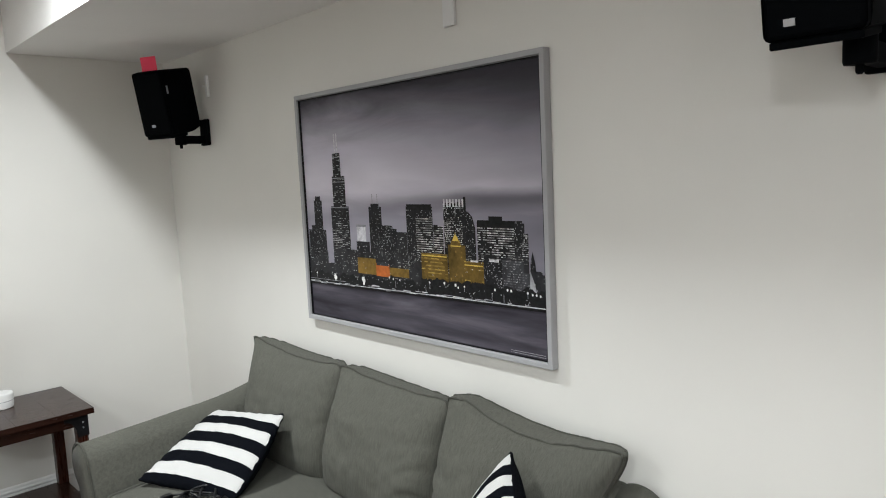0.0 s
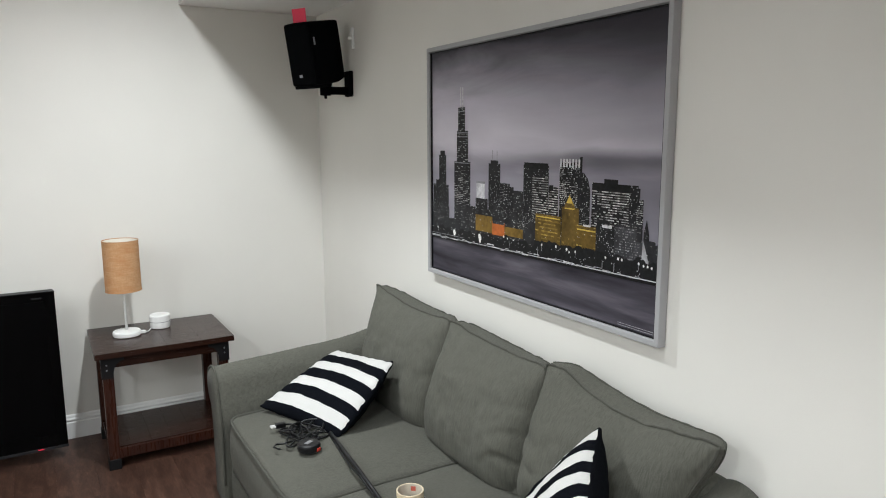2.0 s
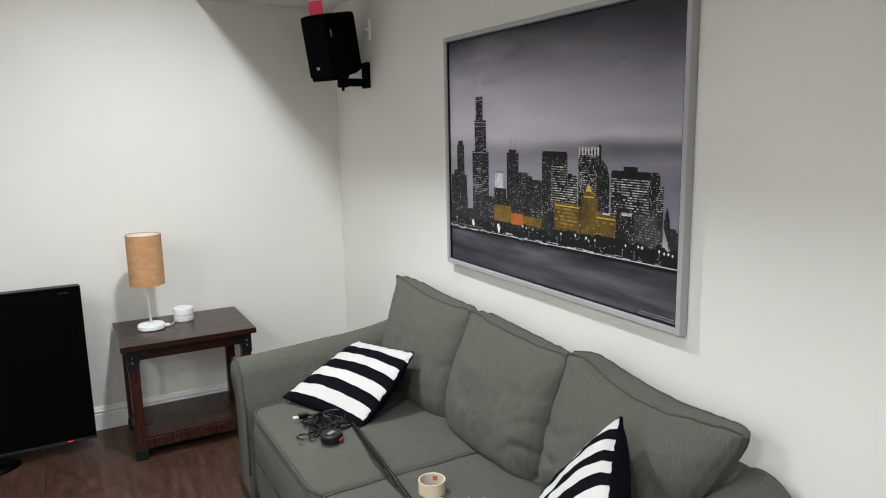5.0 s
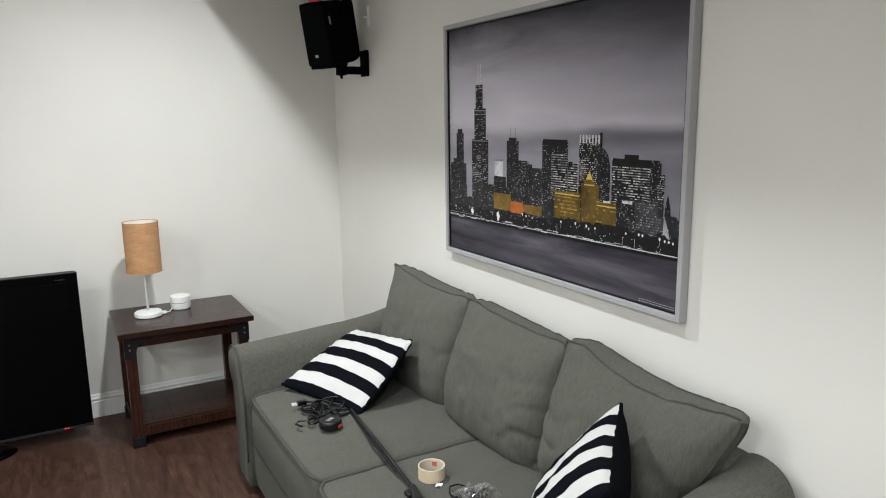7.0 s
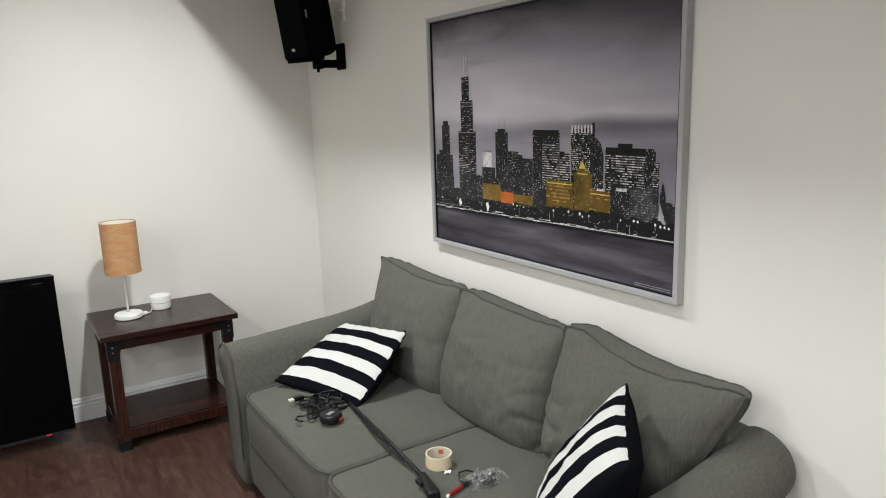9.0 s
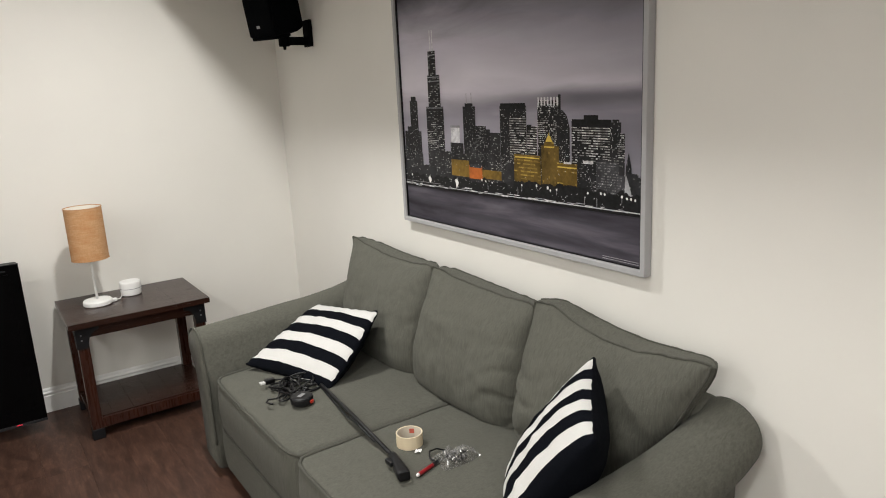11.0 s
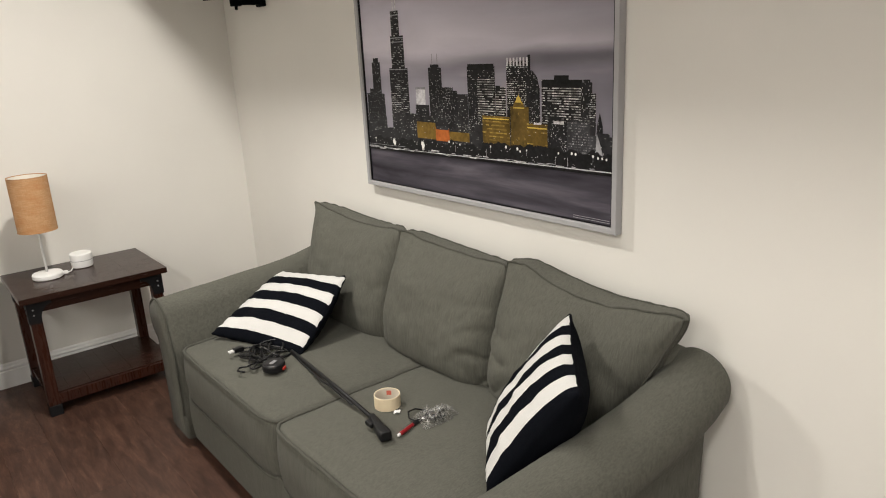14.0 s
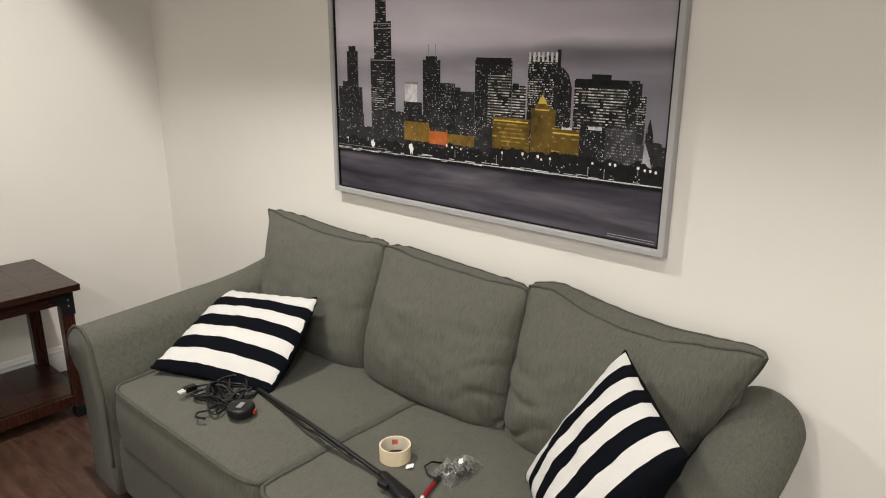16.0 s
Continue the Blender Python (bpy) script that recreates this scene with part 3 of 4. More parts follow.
light_dots("printed_street_light", 46, 0.05, 1.34, 0.196, 0.226, 0.0008, 0.0022, 12.4, INK_WHITE)
light_dots("printed_street_light", 70, 0.04, 1.34, 0.200, 0.330, 0.0007, 0.0018, 12.8, INK_WHITE)
for k, (s, h, r) in enumerate(((0.085, 0.215, 0.0045), (0.592, 0.232, 0.0050), (0.616, 0.228, 0.0042), (0.655, 0.226, 0.0038), (0.826, 0.232, 0.0048), (0.905, 0.236, 0.0056), (0.962, 0.234, 0.0060), (0.975, 0.226, 0.0044), (1.006, 0.232, 0.0040), (1.150, 0.234, 0.0044), (1.206, 0.238, 0.0050), (1.222, 0.237, 0.0050), (1.292, 0.236, 0.0050), (1.312, 0.232, 0.0046), (1.328, 0.232, 0.0046), (1.344, 0.230, 0.0046))):
    light_dots("printed_street_light", 1, s, s, h, h, r * 0.9, r * 0.9, 13.0 + 0.03 * k, INK_LAMP)
    if k % 4 == 0:
        block(s - 0.0008, s + 0.0008, h - 0.020, h, 12.9, INK_PALE, "printed_lamp_post")
# bright shore lines and fountains
flat("printed_shoreline", [(0.028, 0.1740), (1.366, 0.1898), (1.366, 0.1932), (0.028, 0.1758)], 12.1, INK_WHITE)
flat("printed_shoreline", [(0.028, 0.1875), (0.30, 0.1895), (0.30, 0.1912), (0.028, 0.1890)], 12.2, INK_PALE)
flat("printed_quay", [(0.028, 0.1640), (1.366, 0.1800), (1.366, 0.1880), (0.028, 0.1730)], 12.0, INK_TREE)
for k in range(34):
    s = 0.03 + 1.29 * k / 34 + random.uniform(-0.01, 0.01)
    bright = 0.5 + 0.5 * math.sin(5.0 * s - 1.0)
    h = 0.174 + 0.016 * (s / 1.4) + random.uniform(-0.005, 0.009)
    w, d = random.uniform(0.015, 0.060), random.uniform(0.0018, 0.0030 + 0.0034 * bright)
    flat("printed_shore_light", [(s, h), (min(s + w, 1.366), h + 0.0006), (min(s + w, 1.366), h + 0.0006 + d * 0.7), (s, h + d)], 13.5 + 0.05 * k, INK_WHITE if random.random() < 0.35 + 0.4 * bright else INK_PALE)
for s, tall in ((0.226, 0.042), (0.425, 0.048)):
    burst = []
    for k in range(26):
        ang = 2 * math.pi * k / 26
        r = random.uniform(0.45, 1.0)
        burst.append((s + 0.013 * r * math.cos(ang), 0.190 + tall * (0.5 + 0.5 * r * math.sin(ang)) - 0.006))
    flat("printed_fountain", burst, 15.2, INK_LAMP)
for s in (0.805, 1.137, 0.63, 1.19):
    block(s - 0.001, s + 0.001, 0.195, 0.222, 15.5, INK_PALE, "printed_lamp_post")
# title lines in the lower corner
for h in (0.029, 0.036):
    block(1.21, 1.356, h, h + 0.0016, 3, INK_PALE, "printed_caption_bar")


# ---- sofa ----
SY = -2.02
sofa = thing("sofa", "grey-green tweed three-seat sofa with rolled arms", "sofa", pose(0, SY, 0))


def wrinkle(p, k=0.004, s=5.0):
    return k * noise.noise(Vector(p) * s) + 0.5 * k * noise.noise(Vector(p) * s * 2.7)


# base and back
part("base", shell(8, 40, 6, lambda a, b, c: Vector((-0.495 + 0.435 * a - 0.008 * (a < -0.9) * (1 - c * c), 0.86 * b, 0.150 + 0.110 * c))), FABRIC, sofa, smooth=False)
part("back_frame", box_bm(-0.15, -0.035, -0.95, 0.95, 0.05, 0.76, bevel=0.03, seg=4), FABRIC, sofa, smooth=True)


def arm_top(x):
    t = (x + 0.95) / 0.88
    return 0.662 + 0.045 * t + 0.070 * max(t, 0.0) ** 6


def arm_section(x, n=26):
    """Half-distance from the middle and height round the rolled arm, from the inner foot over the roll to the outer foot."""
    zt = arm_top(x)
    r = 0.100
    ch, cz = 0.985, zt - r
    pts = [(0.862, 0.04), (0.862, 0.16), (0.860, 0.27), (0.858, 0.36), (0.860, 0.44), (0.868, zt - 0.18), (0.885, zt - 0.125)]
    for i in range(27):
        ang = radians(165 - 225 * i / 26)
        pts.append((ch + (r + 0.012 * math.cos(ang)) * math.cos(ang), cz + r * math.sin(ang)))
    pts += [(1.030, zt - 0.215), (1.020, zt - 0.27), (1.015, 0.30), (1.015, 0.16), (1.015, 0.04)]
    return pts


def arm(side):
    bm = bmesh.new()
    xs = [-0.972, -0.964, -0.95, -0.91] + [-0.86 + 0.083 * i for i in range(9)] + [-0.13, -0.075, -0.06]
    rings = []
    for x in xs:
        sec = arm_section(max(x, -0.95))
        ch, cz = sum(p[0] for p in sec) / len(sec), sum(p[1] for p in sec) / len(sec)
        shrink = 0.93 if x in (xs[0], xs[-1]) else 0.985 if x in (xs[1], xs[-2]) else 1.0
        ring = []
        for h, z in sec:
            hh, zz = ch + (h - ch) * shrink, max(0.04, cz + (z - cz) * shrink)
            d = wrinkle((x, h * side, z), 0.004, 4.0)
            ring.append(bm.verts.new((x, side * (hh + d), zz + d)))
        rings.append(ring)
    n = len(rings[0])
    for a, b in zip(rings, rings[1:]):
        for i in range(n):
            j = (i + 1) % n
            bm.faces.new((a[i], a[j], b[j], b[i]))
    bm.faces.new(rings[0])
    bm.faces.new(list(reversed(rings[-1])))
    bmesh.ops.recalc_face_normals(bm, faces=bm.faces)
    ob = part("arm", bm, FABRIC, sofa, smooth=True)
    sec = arm_section(-0.95)
    path = []
    for (h0, z0), (h1, z1) in zip(sec[1:-1], sec[2:]):
        for k in range(3):
            t = k / 3
            path.append((-0.966, side * (h0 + (h1 - h0) * t), z0 + (z1 - z0) * t))
    part("piping", tube(bmesh.new(), path, 0.005, 6), PIPING_SHADED, ob, smooth=True)
    return ob


arm(1), arm(-1)


def seat_cushion(y0, y1):
    yc, hw = (y0 + y1) / 2, (y1 - y0) / 2

    def f(a, b, c):
        ra = max(abs(a), 0) ** 6
        rb = abs(b) ** 6
        x = -0.59 + 0.355 * a - 0.012 * (1 - c * c) * (a < -0.99) + 0.030 * abs(b) ** 14 * max(0.0, -a) ** 6
        y = yc + hw * b * (1 - 0.012 * abs(a) ** 8) + 0.004 * (1 - c * c) * b * (abs(b) > 0.99)
        puff = (1 - a * a) * (1 - abs(b) ** 3)
        z = 0.362 + c * 0.112 + max(c, 0) * (0.030 * puff - 0.010 * (ra + rb) * 0.5)
        d = wrinkle((x, y, z), 0.005, 4.5)
        return Vector((x, y, z + d * max(c, 0)))

    ob = part("seat_cushion", shell(26, 30, 8, f), FABRIC, sofa, smooth=True)
    for c in (1.0, -1.0):
        pts = [f(a, b, c) + Vector((0.004 * -a * 0, 0, 0.001 * c)) for a, b in square_loop(26)]
        part("piping", tube(bmesh.new(), pts, 0.0066, 6, True), PIPING_SHADED, ob, smooth=True)
    return ob


seat_cushion(0.004, 0.852), seat_cushion(-0.852, -0.004)


def table(t, rows):
    """Reads a smooth curve through rows of (t, value), t falling."""
    for (t0, v0), (t1, v1) in zip(rows, rows[1:]):
        if t >= t1:
            k = (t0 - t) / (t0 - t1)
            k = k * k * (3 - 2 * k) * 0.5 + k * 0.5
            return v0 + (v1 - v0) * min(1.0, max(0.0, k))
    return rows[-1][1]


def packed(t):
    """Crowds the rows of a cushion's mesh towards its welts."""
    return math.copysign(1 - (1 - abs(t)) ** 1.45, t)


def back_cushion(y_left, y_right, in_left, in_right, seed, back, front, folds):
    """Spans y_left to y_right at the top; the feet of its sides stand in by in_left and in_right.

    back and front give the height of the two top welts from end to end, folds its creases."""
    hw, yc = (y_left - y_right) / 2, (y_left + y_right) / 2
    foot = 0.476

    def f(a, b, c):
        # a: +1 at the left end (greater y); b up; c: +1 at the front
        a, b = packed(a), packed(b)
        up = (b + 1) / 2
        low = 1 - up
        y = yc + hw * a - low ** 0.85 * (in_left * max(a, 0) - in_right * max(-a, 0))
        wing = a < 0 and in_right
        corner = (abs(a) * abs(b)) ** 7
        y -= (0.022 if wing else 0.005) * a * corner
        top = table(a, back) * (1 - c) / 2 + table(a, front) * (1 + c) / 2
        top += 0.003 * (1 - c * c) * (1 - abs(a) ** 6)
        z = foot + up * (top - foot) - (0.016 if wing else 0.004) * corner * max(b, 0)
        bulge = (max(0.0, 1 - abs(a) ** (3.2 if wing else 6.0)) * max(0.0, 1 - abs(b) ** (3.2 if b > 0 else 2.8))) ** 0.65
        top_rim = max(0.0, 1 - abs(a) ** 5) * abs(b) ** 6
        side_rim = max(0.0, 1 - abs(b) ** 3) * abs(a) ** 6
        t = 0.012 - (0.007 * abs(a) ** 6 if wing else 0.0) + (0.020 if b > 0 else 0.045) * top_rim + (0.012 if wing else 0.022 if (a > 0 and in_left) else 0.010) * side_rim
        t += (0.005 * corner if wing else 0.0) + 0.100 * bulge * (1 - 0.20 * b)
        x = -0.258 + 0.133 * up - 0.030 * abs(a) ** 8 * max(b, 0) ** 4
        if c > 0.99:
            # a pinched seam beside the welt, slack cloth and drag lines
            t -= 0.010 * math.exp(-((1 - b - 0.020) / 0.013) ** 2) * (1 - abs(a) ** 8)
            if wing:
                t -= 0.006 * math.exp(-((1 + a - 0.03) / 0.02) ** 2)
            t += (wrinkle((a * 1.7 + seed, b * 1.7, 0), 0.0055, 1.3) + wrinkle((a * 4 + seed, b * 1.3, 2), 0.0025, 2.0)) * (0.2 + bulge)
            t += folds(a, b, 2.2 * noise.noise(Vector((a * 2.1, b * 2.1, seed)))) * bulge ** 0.4
        y += 0.004 * noise.noise(Vector((b * 3, seed, c))) * (1 - b * b)
        return Vector((x - c * t, y, z + 0.18 * c * t * bulge))

    ob = part("back_cushion", shell(60, 52, 6, f), FABRIC, sofa, smooth=True)
    # welt along the top, and down the free side of an end cushion
    left, right = (-0.9 if in_left else 0.60), (-0.9 if in_right else 0.60)
    n = 24
    loop = [(1.0, left + (1 - left) * i / n) for i in range(n)] + [(1 - 2 * i / 60, 1.0) for i in range(60)] + [(-1.0, 1 - (1 - right) * i / n) for i in range(n + 1)]
    for c in (1.0, -1.0):
        part("piping", tube(bmesh.new(), [f(a, b, c) + Vector((-0.0015 * c, 0, 0.0048 * noise.noise(Vector((a * 10, b * 7, seed + c))))) for a, b in loop], 0.0037, 6), PIPING_SHADED, ob, smooth=True)
    return ob


def crease(t):
    """A narrow valley at every turn of pi."""
    return -((1 - abs(math.sin(t))) ** 3)


def folds_left(a, b, n):
    return 0.026 * crease(2.2 * a + 0.4 * b + 0.5 * n + 2.2) * max(0.0, -a - 0.2) * max(0.0, b + 0.6) + 0.008 * crease(4 * (b - 0.8 * a) + n) * max(0.0, a) * max(0.0, 0.3 - b)


def folds_middle(a, b, n):
    drag = 0.075 * crease(7.5 * b + 2.6 * a + 0.8 * n) * max(0.0, -a - 0.42) ** 1.5 * max(0.0, 0.65 - b)
    foot = 0.011 * crease(4.5 * (a * 0.8 + b) + 1.2 * n) * max(0.0, -b - 0.2) ** 1.3 * max(0.0, 0.6 - a)
    side = 0.014 * crease(5 * (b - 0.5 * a) + n) * max(0.0, a - 0.4)
    return drag + foot + side


def folds_right(a, b, n):
    pinch = 0.075 * crease(5.5 * (b - 0.9 * a) + 1.2 * n) * max(0.0, -a - 0.25) ** 1.4 * max(0.0, 0.20 - b)
    seam = 0.034 * crease(7 * b + 3 * a + n) * max(0.0, a - 0.35) * max(0.0, 0.7 - b)
    return pinch + seam


back_cushion(0.990, 0.293, 0.13, 0.0, 1.0,
             [(1, 0.936), (0.7, 0.921), (0, 0.906), (-0.5, 0.903), (-1, 0.914)],
             [(1, 0.945), (0.7, 0.920), (0, 0.900), (-0.5, 0.903), (-1, 0.923)], folds_left)
back_cushion(0.293, -0.325, 0.0, 0.0, 4.0,
             [(1, 0.917), (0.5, 0.902), (0, 0.893), (-0.5, 0.887), (-1, 0.886)],
             [(1, 0.924), (0.5, 0.901), (0, 0.896), (-0.5, 0.893), (-1, 0.904)], folds_middle)
back_cushion(-0.326, -1.022, 0.0, 0.20, 9.0,
             [(1, 0.922), (0.8, 0.922), (0.4, 0.894), (0.1, 0.880), (-0.2, 0.873), (-0.5, 0.878), (-1, 0.900)],
             [(1, 0.921), (0.8, 0.919), (0.4, 0.877), (0.1, 0.860), (-0.2, 0.861), (-0.5, 0.878), (-1, 0.907)], folds_right)
for lx, ly in ((-0.87, 0.95), (-0.87, -0.95), (-0.12, 0.95), (-0.12, -0.95)):
    bm = bmesh.new()
    lathe(bm, [(0.020, 0.0), (0.022, 0.002), (0.030, 0.055)], lx, ly, 14)
    part("leg", bm, LEGWOOD, sofa, "dark wooden tapered foot")


def throw_pillow(corners, thick, thick_back, label, seed, back_count=False, margin=9.0):
    """A square knife-edge pillow between four corners: start, end of the stripe count, and the two opposite."""
    p00, p01, p11, p10 = [Vector(p) for p in corners]
    n = ((p10 - p00).cross(p01 - p00)).normalized()
    mid = (p00 + p01 + p10 + p11) / 4

    def f(a, b, c):
        s, t = (a + 1) / 2, (b + 1) / 2
        edge_a, edge_b = 1 - abs(a) ** 2.0, 1 - abs(b) ** 2.0
        s2, t2 = 0.5 + (s - 0.5) * (1 + (0.07 if margin < 1 and a > 0 else -0.045) * edge_b), 0.5 + (t - 0.5) * (1 - 0.045 * edge_a)
        p = (p00 * (1 - s2) + p10 * s2) * (1 - t2) + (p01 * (1 - s2) + p11 * s2) * t2
        body = (max(0.0, (1 - abs(a) ** 2.2) * (1 - abs(b) ** 2.2))) ** 0.55
        d = (wrinkle((a * 2 + seed, b * 2, c), 0.007, 1.6) + (0.013 * math.sin(19 * b + 5 * a * a + seed) * max(0.0, a) ** 3 * max(0.0, min(1.0, b + 0.2)) if margin < 1 else 0.0)) * (body + 0.15)
        crimp = (0.003 if margin < 1 else 0.001) * math.sin(26 * a + seed) * (abs(b) ** 8) + (0.004 if margin < 1 else 0.0015) * math.sin(30 * b + seed) * (abs(a) ** 8)
        return p + n * (c * (0.004 + (thick if c > 0 else thick_back) * body) + d + crimp)

    def uvf(a, b, c):
        return (c if a < margin or b > 0.55 else 0.88 * c, 1.021 * (1 - b) / 2 + 0.036 if back_count else (b + 1) / 2)

    ob = thing("throw_pillow", label, "pillow", group="striped throw pillows")
    ob.location = mid
    cover = part("cover", shell(30, 30, 4, f, uvf), STRIPE, ob, smooth=True)
    cover.location = -mid
    return ob


throw_pillow([(-0.812, -1.207, 0.507), (-0.396, -1.029, 0.646), (-0.345, -1.563, 0.726), (-0.640, -1.668, 0.500)], 0.048, 0.098, "black and white striped cotton pillow lying against the sofa arm", 2.0, margin=0.97)
throw_pillow([(-0.715, -2.82, 0.512), (-0.460, -2.56, 0.512), (-0.282, -2.725, 0.863), (-0.594, -3.022, 0.836)], 0.058, 0.125, "black and white striped pillow propped on the sofa arm", 6.0, True)


# ---- end table ----
TX0, TX1, TY0, TY1, TZ = -1.393, -0.725, -0.425, 0.108, 0.615
table = thing("end_table", "dark brown wooden end table with iron corner brackets", "side table", pose((TX0 + TX1) / 2, (TY0 + TY1) / 2, 0))
tw, td = (TX1 - TX0) / 2, (TY1 - TY0) / 2
for k in range(4):
    x0 = -tw + k * tw / 2
    part("top_board", box_bm(x0, x0 + tw / 2 - 0.0003, -td, td, TZ - 0.028, TZ, bevel=0.0009), TABLE, table)
lw = 0.05
LX, LY = tw - 0.03, td - 0.025
for sx in (-1, 1):
    for sy in (-1, 1):
        x, y = sx * LX, sy * LY
        xa, xb = sorted((x, x - sx * lw))
        ya, yb = sorted((y, y - sy * lw))
        leg = part("leg", box_bm(xa, xb, ya, yb, 0.05, TZ - 0.029, bevel=0.003), TABLE_LEG, table)
        part("foot_cap", box_bm(xa - 0.004, xb + 0.004, ya - 0.004, yb + 0.004, 0.0, 0.055, bevel=0.004), IRON, leg, "black iron foot cap")
        for axis in ("x", "y"):
            bm = bmesh.new()
            span, rise = 0.105, 0.105
            out = [(0, 0), (span, 0), (span, -0.020)]
            for i in range(7):
                a = radians(90 + 90 * i / 6)
                out.append((span + (span - 0.052) * math.cos(a), -0.090 + 0.070 * math.sin(a)))
            out += [(0.052, -rise), (0, -rise)]
            vs0, vs1 = [], []
            for u, v in out:
                z = TZ - 0.030 + v
                if axis == "x":
                    vs0.append(bm.verts.new((x - sx * (u - 0.003), y + sy * 0.0005, z)))
                    vs1.append(bm.verts.new((x - sx * (u - 0.003), y + sy * 0.0045, z)))
                else:
                    vs0.append(bm.verts.new((x + sx * 0.0005, y - sy * (u - 0.003), z)))
                    vs1.append(bm.verts.new((x + sx * 0.0045, y - sy * (u - 0.003), z)))
            bm.faces.new(vs0)
            bm.faces.new(vs1)
            for i in range(len(out)):
                j = (i + 1) % len(out)
                bm.faces.new((vs0[i], vs0[j], vs1[j], vs1[i]))
            bmesh.ops.recalc_face_normals(bm, faces=bm.faces)
            part("corner_bracket", bm, IRON, leg, "black iron corner bracket with rivets")
            for u, v in ((0.020, -0.036), (0.020, -0.062)):
                b2 = bmesh.new()
                bmesh.ops.create_uvsphere(b2, u_segments=10, v_segments=6, radius=0.0045)
                off = Vector((x - sx * u, y + sy * 0.0045, TZ - 0.03 + v)) if axis == "x" else Vector((x + sx * 0.0045, y - sy * u, TZ - 0.03 + v))
                bmesh.ops.translate(b2, vec=off, verts=b2.verts)
                part("rivet", b2, STEEL if axis == "x" else IRON, table, smooth=True)
for y in (-LY + 0.004, LY - 0.024):
    part("apron", box_bm(-LX + lw, LX - lw, y, y + 0.02, TZ - 0.085, TZ - 0.029, bevel=0.002), TABLE, table)
for x in (-LX + 0.004, LX - 0.024):
    part("apron", box_bm(x, x + 0.02, -LY + lw, LY - lw, TZ - 0.085, TZ - 0.029, bevel=0.002), TABLE, table)
    part("stile", box_bm(x, x + 0.018, -LY + lw + 0.03, -LY + lw + 0.05, 0.10, TZ - 0.085), TABLE_LEG, table)
n_boards = 6
for k in range(n_boards):
    x0, x1 = -LX + 0.006, LX - 0.006
    st = (x1 - x0) / n_boards
    part("shelf_board", box_bm(x0 + k * st + 0.0005, x0 + (k + 1) * st - 0.0005, -LY + 0.024, LY - 0.024, 0.086, 0.109, bevel=0.0007), TABLE, table)
for y in (-LY + 0.002, LY - 0.022):
    part("shelf_rail", box_bm(-LX + lw, LX - lw, y, y + 0.02, 0.056, 0.105, bevel=0.002), TABLE_LEG, table)


# ---- table lamp and hub ----
lamp_t = thing("table_lamp", "white table lamp with tan burlap drum shade, switched off", "lamp", pose(-1.214, -0.13, TZ + 0.001))
part("base", lathe(bmesh.new(), [(0.066, 0.0), (0.070, 0.004), (0.070, 0.020), (0.066, 0.026), (0.012, 0.030)], seg=64), WHITEP, lamp_t)
part("stem", lathe(bmesh.new(), [(0.006, 0.026), (0.006, 0.30)], seg=14), WHITEP, lamp_t, smooth=True)
part("switch", box_bm(0.05, 0.092, -0.012, 0.012, 0.0, 0.016, bevel=0.005), WHITEP, lamp_t)
SH0, SH1, SR = 0.245, 0.511, 0.088
shade = part("shade", lathe(bmesh.new(), [(SR, SH0), (SR, SH1), (SR - 0.002, SH1), (SR - 0.002, SH0), (SR, SH0)], seg=48, close=False), BURLAP, lamp_t, "tan woven burlap drum shade", smooth=False)
part("shade_lining", lathe(bmesh.new(), [(SR - 0.0025, SH0 + 0.002), (SR - 0.0025, SH1 - 0.002)], seg=48, close=False), SHADE_IN, shade)
for z in (SH0, SH1):
    part("shade_ring", tube(bmesh.new(), [((SR) * math.cos(2 * math.pi * i / 48), SR * math.sin(2 * math.pi * i / 48), z) for i in range(48)], 0.0018, 6, True), BURLAP, shade, smooth=True)
for k in range(3):
    a = 2 * math.pi * k / 3
    part("spider_arm", tube(bmesh.new(), [(0.005 * math.cos(a), 0.005 * math.sin(a), 0.300), ((SR - 0.002) * math.cos(a), (SR - 0.002) * math.sin(a), SH0 + 0.05)], 0.0015, 6), WHITEP, lamp_t)
bm = lathe(bmesh.new(), [(0.012, 0.30), (0.014, 0.34), (0.022, 0.37), (0.026, 0.40), (0.020, 0.425), (0.006, 0.435)], seg=20)
part("bulb", bm, WHITEP, lamp_t, smooth=True)

hub = thing("smart_hub", "round white plastic hub on the end table", "hub", pose(-1.036, -0.05, TZ + 0.001))
part("body", lathe(bmesh.new(), [(0.048, 0.0), (0.051, 0.004), (0.0540, 0.03), (0.0540, 0.067), (0.052, 0.073), (0.047, 0.075)], seg=72), WHITEP, hub)
part("seam_ring", lathe(bmesh.new(), [(0.0541, 0.036), (0.0544, 0.037), (0.0544, 0.0380), (0.0541, 0.0390)], seg=40, close=False), CLEARTRIM, hub)
cable = thing("lamp_cord", "white lamp cord across the end table to the wall", "cord")
part("wire", tube(bmesh.new(), [(-1.123, -0.128, TZ + 0.008), (-1.105, -0.115, TZ + 0.004), (-1.08, -0.04, TZ + 0.004), (-1.04, 0.04, TZ + 0.004), (-1.03, 0.112, TZ + 0.003), (-1.03, 0.124, TZ - 0.01), (-1.03, 0.132, TZ - 0.07)], 0.0028, 6), WHITEP, cable, smooth=True)


